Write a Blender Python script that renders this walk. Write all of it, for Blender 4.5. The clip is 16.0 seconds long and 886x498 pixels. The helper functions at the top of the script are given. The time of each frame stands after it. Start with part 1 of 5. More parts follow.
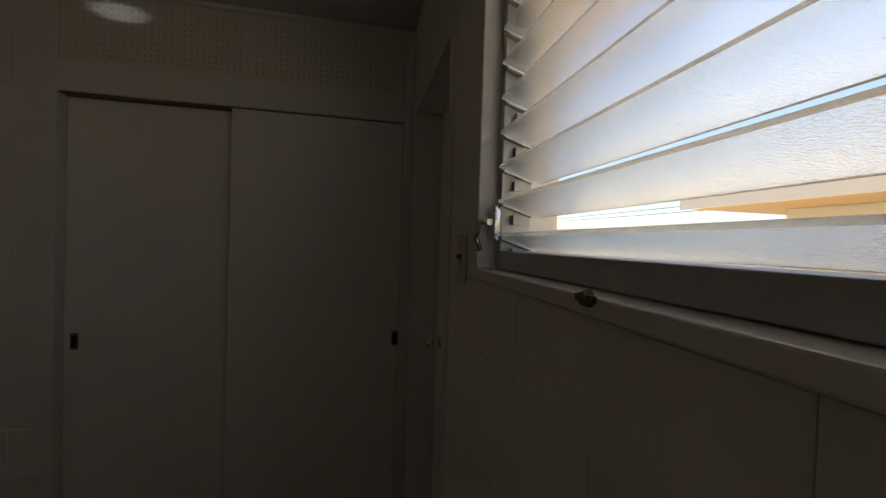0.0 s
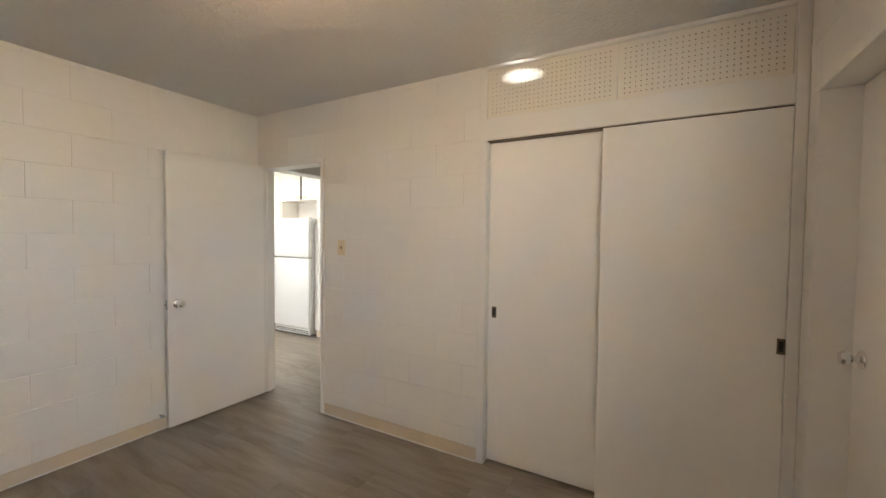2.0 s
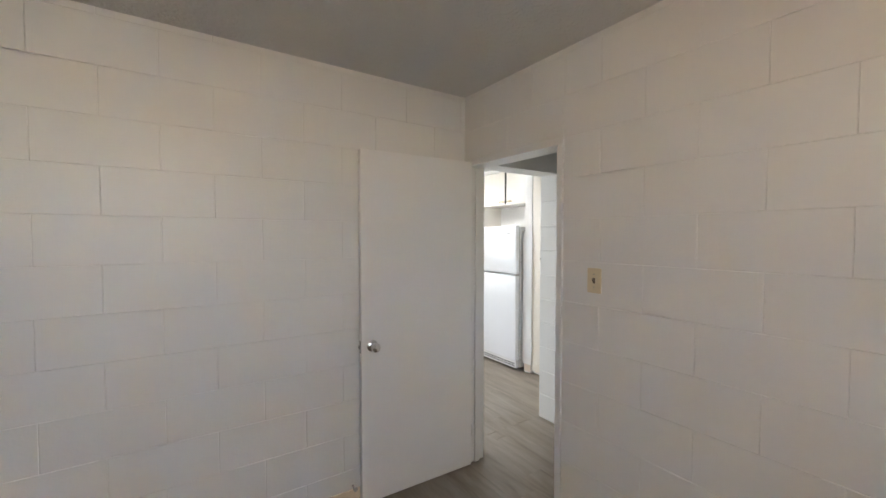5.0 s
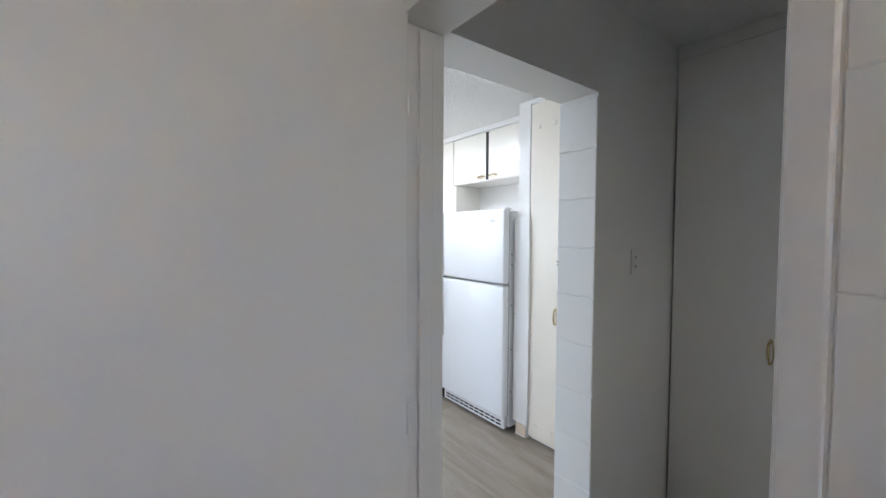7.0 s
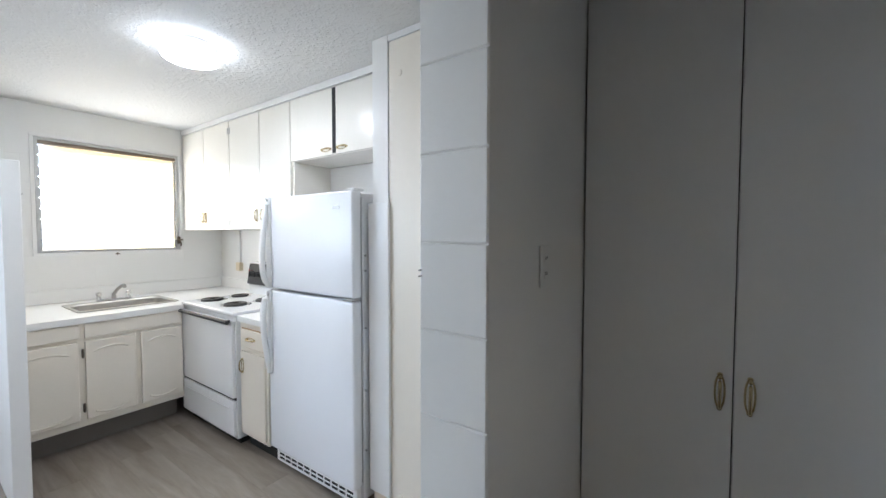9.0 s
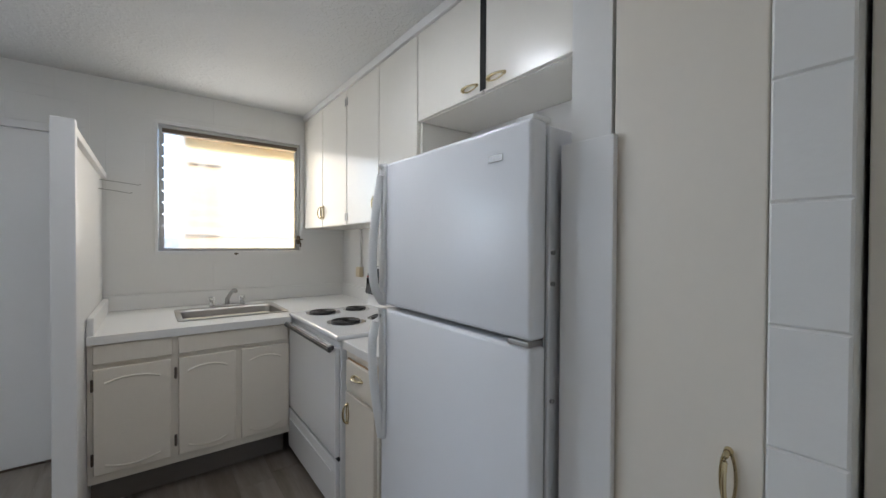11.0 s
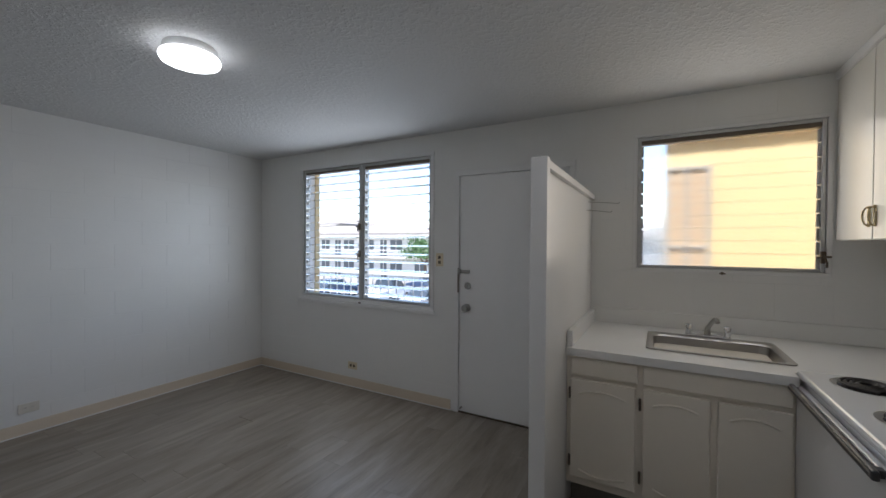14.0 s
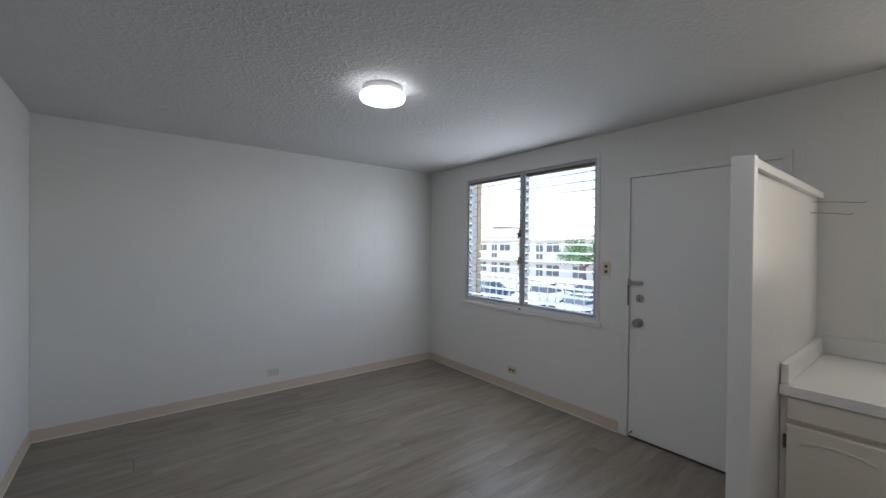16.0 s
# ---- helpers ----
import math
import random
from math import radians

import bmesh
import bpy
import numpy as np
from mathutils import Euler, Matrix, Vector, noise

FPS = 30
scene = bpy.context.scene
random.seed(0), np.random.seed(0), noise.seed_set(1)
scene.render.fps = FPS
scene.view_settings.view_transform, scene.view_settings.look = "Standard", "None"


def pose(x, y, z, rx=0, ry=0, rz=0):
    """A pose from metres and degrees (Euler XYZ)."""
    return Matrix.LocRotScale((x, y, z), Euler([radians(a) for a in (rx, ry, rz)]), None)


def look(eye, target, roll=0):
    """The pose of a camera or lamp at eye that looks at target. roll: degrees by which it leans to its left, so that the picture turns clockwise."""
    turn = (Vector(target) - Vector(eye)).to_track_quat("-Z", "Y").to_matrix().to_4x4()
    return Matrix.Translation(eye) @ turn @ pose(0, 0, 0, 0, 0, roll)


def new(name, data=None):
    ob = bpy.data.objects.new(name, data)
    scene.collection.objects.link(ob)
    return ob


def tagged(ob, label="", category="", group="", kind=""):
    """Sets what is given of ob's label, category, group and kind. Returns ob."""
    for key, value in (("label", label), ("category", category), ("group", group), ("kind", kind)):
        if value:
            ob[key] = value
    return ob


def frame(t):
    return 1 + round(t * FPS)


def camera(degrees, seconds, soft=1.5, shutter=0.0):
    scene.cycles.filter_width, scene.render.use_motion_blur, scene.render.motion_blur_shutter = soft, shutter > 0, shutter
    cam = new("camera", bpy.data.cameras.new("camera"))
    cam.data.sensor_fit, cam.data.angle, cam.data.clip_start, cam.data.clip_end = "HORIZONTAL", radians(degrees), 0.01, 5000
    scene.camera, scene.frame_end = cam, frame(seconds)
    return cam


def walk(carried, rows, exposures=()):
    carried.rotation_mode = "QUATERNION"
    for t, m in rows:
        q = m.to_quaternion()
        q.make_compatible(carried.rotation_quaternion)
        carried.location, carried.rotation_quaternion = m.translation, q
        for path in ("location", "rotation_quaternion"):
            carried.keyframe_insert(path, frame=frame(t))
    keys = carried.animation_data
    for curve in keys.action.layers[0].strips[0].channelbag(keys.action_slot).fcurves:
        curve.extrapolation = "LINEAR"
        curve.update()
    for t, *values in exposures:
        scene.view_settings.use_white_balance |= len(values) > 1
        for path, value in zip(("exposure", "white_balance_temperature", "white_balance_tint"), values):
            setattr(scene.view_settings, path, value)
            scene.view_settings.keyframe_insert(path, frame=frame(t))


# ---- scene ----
cam = camera(97.4, 16.0)
PATH = [
    (0, (3.445, -1.929, 1.436), (3.865, 0.026, 1.405), 1.8),
    (0.3, (3.381, -1.993, 1.428), (3.577, -0.003, 1.391), 1.7),
    (0.5, (3.355, -2.035, 1.430), (3.390, -0.036, 1.387), 1.4),
    (1, (3.253, -2.124, 1.446), (2.912, -0.154, 1.375), 1.1),
    (1.5, (3.186, -2.197, 1.435), (2.469, -0.331, 1.366), 0.8),
    (2, (3.152, -2.232, 1.434), (2.175, -0.488, 1.367), 0.6),
    (2.5, (3.121, -2.255, 1.45), (1.964, -0.625, 1.386), 0.3),
    (3, (3.084, -2.253, 1.479), (1.739, -0.774, 1.411), 0.1),
    (3.5, (3.009, -2.21, 1.518), (1.465, -0.941, 1.447), -0.1),
    (4, (2.792, -2.1, 1.578), (1.144, -0.97, 1.506), -0.2),
    (6.5, (1.100, -0.688, 1.470), (-0.567, 0.416, 1.409), 0.1),
    (7, (0.898, -0.509, 1.475), (-0.697, 0.695, 1.400), 0.3),
    (7.5, (0.775, -0.335, 1.477), (-0.648, 1.070, 1.403), 0.1),
    (8, (0.648, -0.197, 1.472), (-0.489, 1.447, 1.392), 0.1),
    (10.5, (-0.166, 0.769, 1.369), (-1.5, 2.258, 1.33), -0.2),
    (11, (-0.462, 0.807, 1.35), (-2.06, 2.009, 1.326), 0.3),
    (11.5, (-0.728, 0.797, 1.351), (-2.488, 1.746, 1.333), 0.3),
    (12, (-0.925, 0.866, 1.372), (-2.86, 1.369, 1.333), 0.3),
    (12.5, (-0.996, 0.917, 1.379), (-2.996, 0.882, 1.353), 0.3),
    (13, (-0.926, 0.936, 1.386), (-2.891, 0.564, 1.369), 0.5),
    (13.5, (-0.844, 0.964, 1.406), (-2.724, 0.282, 1.388), 0.5),
    (14, (-0.827, 0.987, 1.438), (-2.575, 0.016, 1.416), 0.4),
    (14.5, (-0.824, 0.988, 1.458), (-2.419, -0.219, 1.44), 0.5),
    (15, (-0.813, 0.972, 1.474), (-2.254, -0.414, 1.458), 0.4),
    (15.5, (-0.792, 0.975, 1.483), (-2.114, -0.526, 1.469), 0.5),
    (16, (-0.772, 0.969, 1.478), (-2.014, -0.599, 1.463), 0.6),
]
EXPO = [(0, 0.62, 7150, 10), (0.5, 1.9, 7150, 10), (1.0, 3.25, 7150, 10), (1.5, 4.0, 7450, 10), (2.5, 4.3, 7450, 11), (4.0, 4.15, 7150, 11), (6.5, 3.9, 5900, 11), (8, 3.88, 5850, 11), (10.5, 2.87, 5950, 12), (11.5, 2.3, 6200, 13), (12.5, 2.0, 6300, 14), (13.5, 1.55, 6250, 14), (14.5, 1.75, 6250, 14), (16, 1.95, 6250, 14)]
walk(cam, [(t, look(eye, target, roll)) for t, eye, target, roll in PATH], EXPO)

# ---- plan ----
HB = 2.47      # bedroom ceiling
HL = 2.42      # living, kitchen and hall ceiling
XE = 3.69      # bedroom east wall
XF = -3.812     # front wall, inner face
YS = -3.127    # living room south wall
YK = 2.20      # kitchen back wall
XW0, XW1 = -0.168, 0.0   # wall between living room and bedroom
YC1 = 0.12     # far face of the closet wall
YBS = -4.0     # bedroom south wall

# ---- world and lights ----
world = bpy.data.worlds.new("sky")
scene.world = world
world.use_nodes = True
wn = world.node_tree
sky = wn.nodes.new("ShaderNodeTexSky")
sky.sky_type, sky.sun_disc = "NISHITA", False
sky.sun_elevation, sky.sun_rotation = radians(74), radians(95)
wn.links.new(sky.outputs[0], wn.nodes["Background"].inputs[0])
wn.nodes["Background"].inputs[1].default_value = 0.15


def lamp(name, kind, m, energy, color=(1, 1, 1), **kw):
    d = bpy.data.lights.new(name, kind)
    d.energy, d.color = energy, color
    for k, v in kw.items():
        setattr(d, k, v)
    o = new(name, d)
    o.matrix_world = m
    return o


sun_dir = Vector((math.sin(radians(95)) * math.cos(radians(74)), math.cos(radians(95)) * math.cos(radians(74)), math.sin(radians(74))))
lamp("sun", "SUN", look(sun_dir * 50, (0, 0, 0)), 5.0, (1, 0.95, 0.88), angle=radians(0.6))
LIVING_LAMP, KITCHEN_LAMP, BED_LAMP = (-1.93, -1.09), (-1.85, 1.14), (1.93, -1.47)
for (lx, ly), w in ((LIVING_LAMP, 1.15), (KITCHEN_LAMP, 0.65)):
    lamp("disc_light", "AREA", pose(lx, ly, HL - 0.11), w, (0.97, 0.98, 1.0), shape="DISK", size=0.28)
lamp("globe_light", "POINT", pose(BED_LAMP[0], BED_LAMP[1], HB - 0.30), 0.45, (1.0, 0.62, 0.38), shadow_soft_size=0.10)
# daylight through the openings
lamp("daylight_living", "AREA", look((XF + 0.03, -1.60, 1.55), (0, -1.60, 1.40)), 3.4, (0.86, 0.94, 1.0), shape="RECTANGLE", size=1.5, size_y=1.25)
lamp("daylight_kitchen", "AREA", look((XF + 0.02, 1.33, 1.73), (0, 1.33, 1.6)), 1.0, (1.0, 0.96, 0.86), shape="RECTANGLE", size=0.85, size_y=0.8)
lamp("daylight_bedroom", "AREA", look((XE + 0.35, -2.1, 1.95), (0, -2.1, 1.7)), 0.50, (0.95, 0.97, 1.0), shape="RECTANGLE", size=1.6, size_y=0.95)
# spots added beyond the bedroom louvres: sun glint on the board over the closet
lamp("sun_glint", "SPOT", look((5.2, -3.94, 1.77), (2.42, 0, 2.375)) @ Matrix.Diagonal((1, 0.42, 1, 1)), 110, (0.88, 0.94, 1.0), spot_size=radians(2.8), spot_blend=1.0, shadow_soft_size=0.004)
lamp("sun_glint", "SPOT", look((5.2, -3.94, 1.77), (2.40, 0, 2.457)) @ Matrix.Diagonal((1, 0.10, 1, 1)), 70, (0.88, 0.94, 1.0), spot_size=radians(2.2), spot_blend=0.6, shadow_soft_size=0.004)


# ---- materials ----
def mat(name, color, rough=0.5, metal=0.0, var=0.04, scale=3.0, bump=0.0, bscale=200.0, spec=0.5, grime=0.0, coat=0.0, rvar=0.0):
    """Paint-like surface: two scales of colour variation and fine relief, in metres."""
    m = bpy.data.materials.new(name)
    m.use_nodes = True
    nt = m.node_tree
    N, L = nt.nodes, nt.links
    b = N["Principled BSDF"]
    b.inputs["Roughness"].default_value, b.inputs["Metallic"].default_value = rough, metal
    b.inputs["Specular IOR Level"].default_value, b.inputs["Coat Weight"].default_value = spec, coat
    tc = N.new("ShaderNodeTexCoord")
    geo = N.new("ShaderNodeNewGeometry")
    n1 = N.new("ShaderNodeTexNoise")
    n1.inputs["Scale"].default_value, n1.inputs["Detail"].default_value = scale, 6
    L.new(geo.outputs["Position"], n1.inputs["Vector"])
    n2 = N.new("ShaderNodeTexNoise")
    n2.inputs["Scale"].default_value, n2.inputs["Detail"].default_value = scale * 14, 3
    L.new(geo.outputs["Position"], n2.inputs["Vector"])
    add = N.new("ShaderNodeMath")
    add.operation = "MULTIPLY_ADD"
    add.inputs[1].default_value = 0.4
    L.new(n2.outputs[0], add.inputs[0])
    L.new(n1.outputs[0], add.inputs[2])
    r = N.new("ShaderNodeValToRGB")
    r.color_ramp.elements[0].position, r.color_ramp.elements[1].position = 0.4, 1.0
    c = Vector(color)
    r.color_ramp.elements[0].color = (*(c * (1 - var - grime)), 1)
    r.color_ramp.elements[1].color = (*[min(1, v * (1 + var)) for v in c], 1)
    L.new(add.outputs[0], r.inputs[0])
    L.new(r.outputs[0], b.inputs["Base Color"])
    if rvar:
        mr = N.new("ShaderNodeMapRange")
        mr.inputs["To Min"].default_value, mr.inputs["To Max"].default_value = rough - rvar, rough + rvar
        L.new(n1.outputs[0], mr.inputs[0])
        L.new(mr.outputs[0], b.inputs["Roughness"])
    if bump:
        n3 = N.new("ShaderNodeTexNoise")
        n3.inputs["Scale"].default_value, n3.inputs["Detail"].default_value = bscale, 4
        L.new(geo.outputs["Position"], n3.inputs["Vector"])
        bp = N.new("ShaderNodeBump")
        bp.inputs["Strength"].default_value, bp.inputs["Distance"].default_value = bump, 0.004
        L.new(n3.outputs[0], bp.inputs["Height"])
        L.new(bp.outputs[0], b.inputs["Normal"])
    return m


def glass_mat(name, color, rough, bump=0.0, bscale=120.0, ribbed=False):
    m = mat(name, color, rough)
    nt = m.node_tree
    b = nt.nodes["Principled BSDF"]
    for l in list(b.inputs["Base Color"].links):
        nt.links.remove(l)
    b.inputs["Base Color"].default_value = (*color, 1)
    b.inputs["Transmission Weight"].default_value, b.inputs["IOR"].default_value = 1.0, 1.45
    if bump:
        geo = nt.nodes.new("ShaderNodeNewGeometry")
        tex = nt.nodes.new("ShaderNodeTexNoise")
        tex.inputs["Scale"].default_value = bscale
        if ribbed:
            mp = nt.nodes.new("ShaderNodeMapping")
            mp.inputs["Scale"].default_value = (1, 1, 0.25)
            nt.links.new(geo.outputs["Position"], mp.inputs[0])
            nt.links.new(mp.outputs[0], tex.inputs["Vector"])
        else:
            nt.links.new(geo.outputs["Position"], tex.inputs["Vector"])
        bp = nt.nodes.new("ShaderNodeBump")
        bp.inputs["Strength"].default_value, bp.inputs["Distance"].default_value = bump, 0.004
        nt.links.new(tex.outputs[0], bp.inputs["Height"])
        nt.links.new(bp.outputs[0], b.inputs["Normal"])
    return m


def glow(name, color, strength):
    m = bpy.data.materials.new(name)
    m.use_nodes = True
    b = m.node_tree.nodes["Principled BSDF"]
    b.inputs["Base Color"].default_value = (0.85, 0.85, 0.82, 1)
    b.inputs["Emission Color"].default_value = (*color, 1)
    b.inputs["Emission Strength"].default_value = strength
    return m


def plank_mat():
    """Grey-brown vinyl plank: stretched grain, knots, a tone of its own for each board."""
    m = bpy.data.materials.new("vinyl_plank")
    m.use_nodes = True
    nt = m.node_tree
    N, L = nt.nodes, nt.links
    b = N["Principled BSDF"]
    b.inputs["Specular IOR Level"].default_value = 0.45
    geo, oi = N.new("ShaderNodeNewGeometry"), N.new("ShaderNodeObjectInfo")
    off = N.new("ShaderNodeVectorMath")
    off.operation = "MULTIPLY_ADD"
    comb = N.new("ShaderNodeCombineXYZ")
    mul = N.new("ShaderNodeMath")
    mul.operation = "MULTIPLY"
    mul.inputs[1].default_value = 37.0
    L.new(oi.outputs["Random"], mul.inputs[0])
    L.new(mul.outputs[0], comb.inputs[0])
    L.new(mul.outputs[0], comb.inputs[1])
    off.inputs[1].default_value = (1.3, 8.5, 1.0)
    L.new(geo.outputs["Position"], off.inputs[0])
    L.new(comb.outputs[0], off.inputs[2])
    g = N.new("ShaderNodeTexNoise")
    g.inputs["Scale"].default_value, g.inputs["Detail"].default_value, g.inputs["Distortion"].default_value = 1.3, 9, 0.7
    L.new(off.outputs[0], g.inputs["Vector"])
    fine = N.new("ShaderNodeTexNoise")
    fine.inputs["Scale"].default_value, fine.inputs["Detail"].default_value = 9.0, 5
    L.new(off.outputs[0], fine.inputs["Vector"])
    mix = N.new("ShaderNodeMath")
    mix.operation = "MULTIPLY_ADD"
    mix.inputs[1].default_value = 0.30
    L.new(fine.outputs[0], mix.inputs[0])
    L.new(g.outputs[0], mix.inputs[2])
    tone = N.new("ShaderNodeMath")
    tone.operation = "MULTIPLY_ADD"
    tone.inputs[1].default_value = 0.10
    L.new(oi.outputs["Random"], tone.inputs[0])
    L.new(mix.outputs[0], tone.inputs[2])
    r = N.new("ShaderNodeValToRGB")
    e = r.color_ramp.elements
    e[0].position, e[0].color = 0.36, (0.140, 0.112, 0.086, 1)
    e[1].position, e[1].color = 0.92, (0.31, 0.268, 0.222, 1)
    k = e.new(0.62)
    k.color = (0.222, 0.188, 0.152, 1)
    L.new(tone.outputs[0], r.inputs[0])
    L.new(r.outputs[0], b.inputs["Base Color"])
    mr = N.new("ShaderNodeMapRange")
    mr.inputs["To Min"].default_value, mr.inputs["To Max"].default_value = 0.30, 0.48
    L.new(fine.outputs[0], mr.inputs[0])
    L.new(mr.outputs[0], b.inputs["Roughness"])
    bp = N.new("ShaderNodeBump")
    bp.inputs["Strength"].default_value, bp.inputs["Distance"].default_value = 0.15, 0.002
    L.new(fine.outputs[0], bp.inputs["Height"])
    L.new(bp.outputs[0], b.inputs["Normal"])
    return m


def ceiling_mat():
    """Sprayed knock-down texture."""
    m = mat("ceiling_texture", (0.66, 0.66, 0.65), 0.75, var=0.02)
    nt = m.node_tree
    geo = nt.nodes.new("ShaderNodeNewGeometry")
    v = nt.nodes.new("ShaderNodeTexNoise")
    v.inputs["Scale"].default_value, v.inputs["Detail"].default_value, v.inputs["Roughness"].default_value = 42, 3, 0.55
    nt.links.new(geo.outputs["Position"], v.inputs["Vector"])
    r = nt.nodes.new("ShaderNodeValToRGB")
    r.color_ramp.elements[0].position, r.color_ramp.elements[1].position = 0.47, 0.62
    nt.links.new(v.outputs[0], r.inputs[0])
    bp = nt.nodes.new("ShaderNodeBump")
    bp.inputs["Strength"].default_value, bp.inputs["Distance"].default_value = 0.55, 0.005
    nt.links.new(r.outputs[0], bp.inputs["Height"])
    nt.links.new(bp.outputs[0], nt.nodes["Principled BSDF"].inputs["Normal"])
    return m


WHITE = mat("white_wall_paint", (0.78, 0.77, 0.74), 0.38, var=0.02, bump=0.12, bscale=90, rvar=0.06)
PAINT = mat("white_trim_paint", (0.78, 0.77, 0.75), 0.35, var=0.02, bump=0.05, bscale=60)
DOORP = mat("white_door_paint", (0.83, 0.82, 0.80), 0.42, var=0.02, bump=0.04, bscale=80)
CREAM = mat("cream_cabinet_paint", (0.80, 0.74, 0.64), 0.36, var=0.025, bump=0.05, bscale=50)
UPPER = mat("glossy_cabinet_paint", (0.80, 0.77, 0.70), 0.21, var=0.02, bump=0.06, bscale=45)
TAN = mat("tan_vinyl_base", (0.66, 0.56, 0.44), 0.45, var=0.03)
FLOOR = plank_mat()
SUBFLOOR = mat("dark_subfloor", (0.06, 0.05, 0.045), 0.9)
CEIL = ceiling_mat()
FRIDGE = mat("white_enamel_orange_peel", (0.82, 0.83, 0.85), 0.24, var=0.01, bump=0.13, bscale=240)
ENAMEL = mat("white_enamel", (0.82, 0.82, 0.82), 0.18, var=0.01)
HANDLE_W = mat("white_plastic", (0.80, 0.80, 0.79), 0.35, var=0.01)
LAMINATE = mat("white_laminate", (0.80, 0.79, 0.76), 0.30, var=0.015)
STEEL = mat("brushed_steel", (0.40, 0.385, 0.36), 0.34, 1.0, var=0.06, bump=0.05)
CHROME = mat("chrome", (0.80, 0.80, 0.80), 0.12, 1.0, var=0.02)
ALU = mat("aluminium", (0.52, 0.52, 0.51), 0.45, 0.8, var=0.08, grime=0.08)
BRASS = mat("pale_brass", (0.66, 0.55, 0.34), 0.25, 1.0, var=0.05)
BRONZE = mat("bronze_and_hole_shade", (0.16, 0.13, 0.10), 0.4, 0.9, var=0.1)
HANDLE_D = mat("dark_handle_plastic", (0.045, 0.045, 0.048), 0.4, var=0.05)
BLACK = mat("black_gloss", (0.02, 0.02, 0.022), 0.12, var=0.05, coat=0.5)
DARK = mat("dark_void", (0.02, 0.019, 0.018), 0.9)
COIL = mat("dark_coil", (0.03, 0.028, 0.027), 0.45, 0.4, var=0.1)
IVORY = mat("ivory_plastic", (0.70, 0.60, 0.42), 0.4, var=0.03)
GREYP = mat("grey_plastic", (0.35, 0.36, 0.36), 0.5, var=0.05)
BLADE = glass_mat("obscure_glass", (0.97, 0.98, 0.97), 0.26, 0.14, 420)
RIBBED = glass_mat("ribbed_glass", (0.95, 0.96, 0.94), 0.14, 0.30, 110, True)
SHEER = glass_mat("pale_glass", (0.97, 0.98, 0.98), 0.12)
CLEAR = glass_mat("clear_glass", (0.95, 0.98, 0.97), 0.02)
LED = glow("lamp_diffuser", (0.95, 0.98, 1.0), 1.6)
WARMGLOBE = glow("warm_globe", (1.0, 0.72, 0.42), 0.16)
YELLOW = mat("yellow_stucco", (0.76, 0.60, 0.34), 0.8, var=0.04, bump=0.2, bscale=60)
WINGFRAME = mat("weathered_grey_paint", (0.42, 0.40, 0.37), 0.6, var=0.06)
WINGBLADE = mat("tan_louvre_paint", (0.60, 0.46, 0.32), 0.55, var=0.06)
SOFFIT = mat("tan_soffit", (0.62, 0.45, 0.28), 0.8, var=0.05)
FARWALL = mat("far_white_wall", (0.62, 0.61, 0.58), 0.85, var=0.05, scale=0.5)
FARWIN = mat("far_window", (0.10, 0.11, 0.12), 0.3, var=0.15, scale=0.6)
ROOF = mat("grey_shingle", (0.20, 0.19, 0.18), 0.9, var=0.15)
ASPHALT = mat("asphalt", (0.16, 0.16, 0.16), 0.9, var=0.15, scale=0.8, bump=0.3, bscale=30)
CONCRETE = mat("concrete", (0.45, 0.44, 0.42), 0.85, var=0.08, bump=0.15, bscale=40)
LEAF = mat("leaf_green", (0.06, 0.13, 0.04), 0.6, var=0.35, scale=1.5)
# near-black stands for the shade in gaps, slots, recesses and under units
BARK = mat("bark", (0.16, 0.11, 0.08), 0.9, var=0.2)
RUBBER = mat("tyre_rubber", (0.02, 0.02, 0.02), 0.8)
CARGLASS = mat("car_glass", (0.03, 0.04, 0.05), 0.08)
BULB = mat("rust_red", (0.4, 0.04, 0.03), 0.4)


# ---- mesh helpers ----
def box(bm, x0, x1, y0, y1, z0, z1):
    r = bmesh.ops.create_cube(bm, size=1, matrix=Matrix.Translation(((x0 + x1) / 2, (y0 + y1) / 2, (z0 + z1) / 2)) @ Matrix.Diagonal((abs(x1 - x0), abs(y1 - y0), abs(z1 - z0), 1)))
    return r["verts"]


def rbox(bm, x0, x1, y0, y1, z0, z1, r=0.004, seg=2):
    vs = box(bm, x0, x1, y0, y1, z0, z1)
    es = list({e for v in vs for e in v.link_edges})
    bmesh.ops.bevel(bm, geom=es, offset=r, segments=seg, affect="EDGES", profile=0.5)


def cyl(bm, p0, p1, r0, r1=None, seg=20):
    p0, p1 = Vector(p0), Vector(p1)
    d = p1 - p0
    m = Matrix.Translation((p0 + p1) / 2) @ d.to_track_quat("Z", "Y").to_matrix().to_4x4()
    bmesh.ops.create_cone(bm, cap_ends=True, segments=seg, radius1=r0, radius2=r0 if r1 is None else r1, depth=d.length, matrix=m)


def lathe(bm, prof, m, seg=32):
    """A turned shape: (radius, height) pairs about m's z axis."""
    rings = []
    for r, z in prof:
        rings.append([bm.verts.new(m @ Vector((r * math.cos(2 * math.pi * i / seg), r * math.sin(2 * math.pi * i / seg), z))) for i in range(seg)])
    for a, b in zip(rings, rings[1:]):
        for i in range(seg):
            bm.faces.new((a[i], a[(i + 1) % seg], b[(i + 1) % seg], b[i]))
    bm.faces.new(rings[0][::-1])
    bm.faces.new(rings[-1])


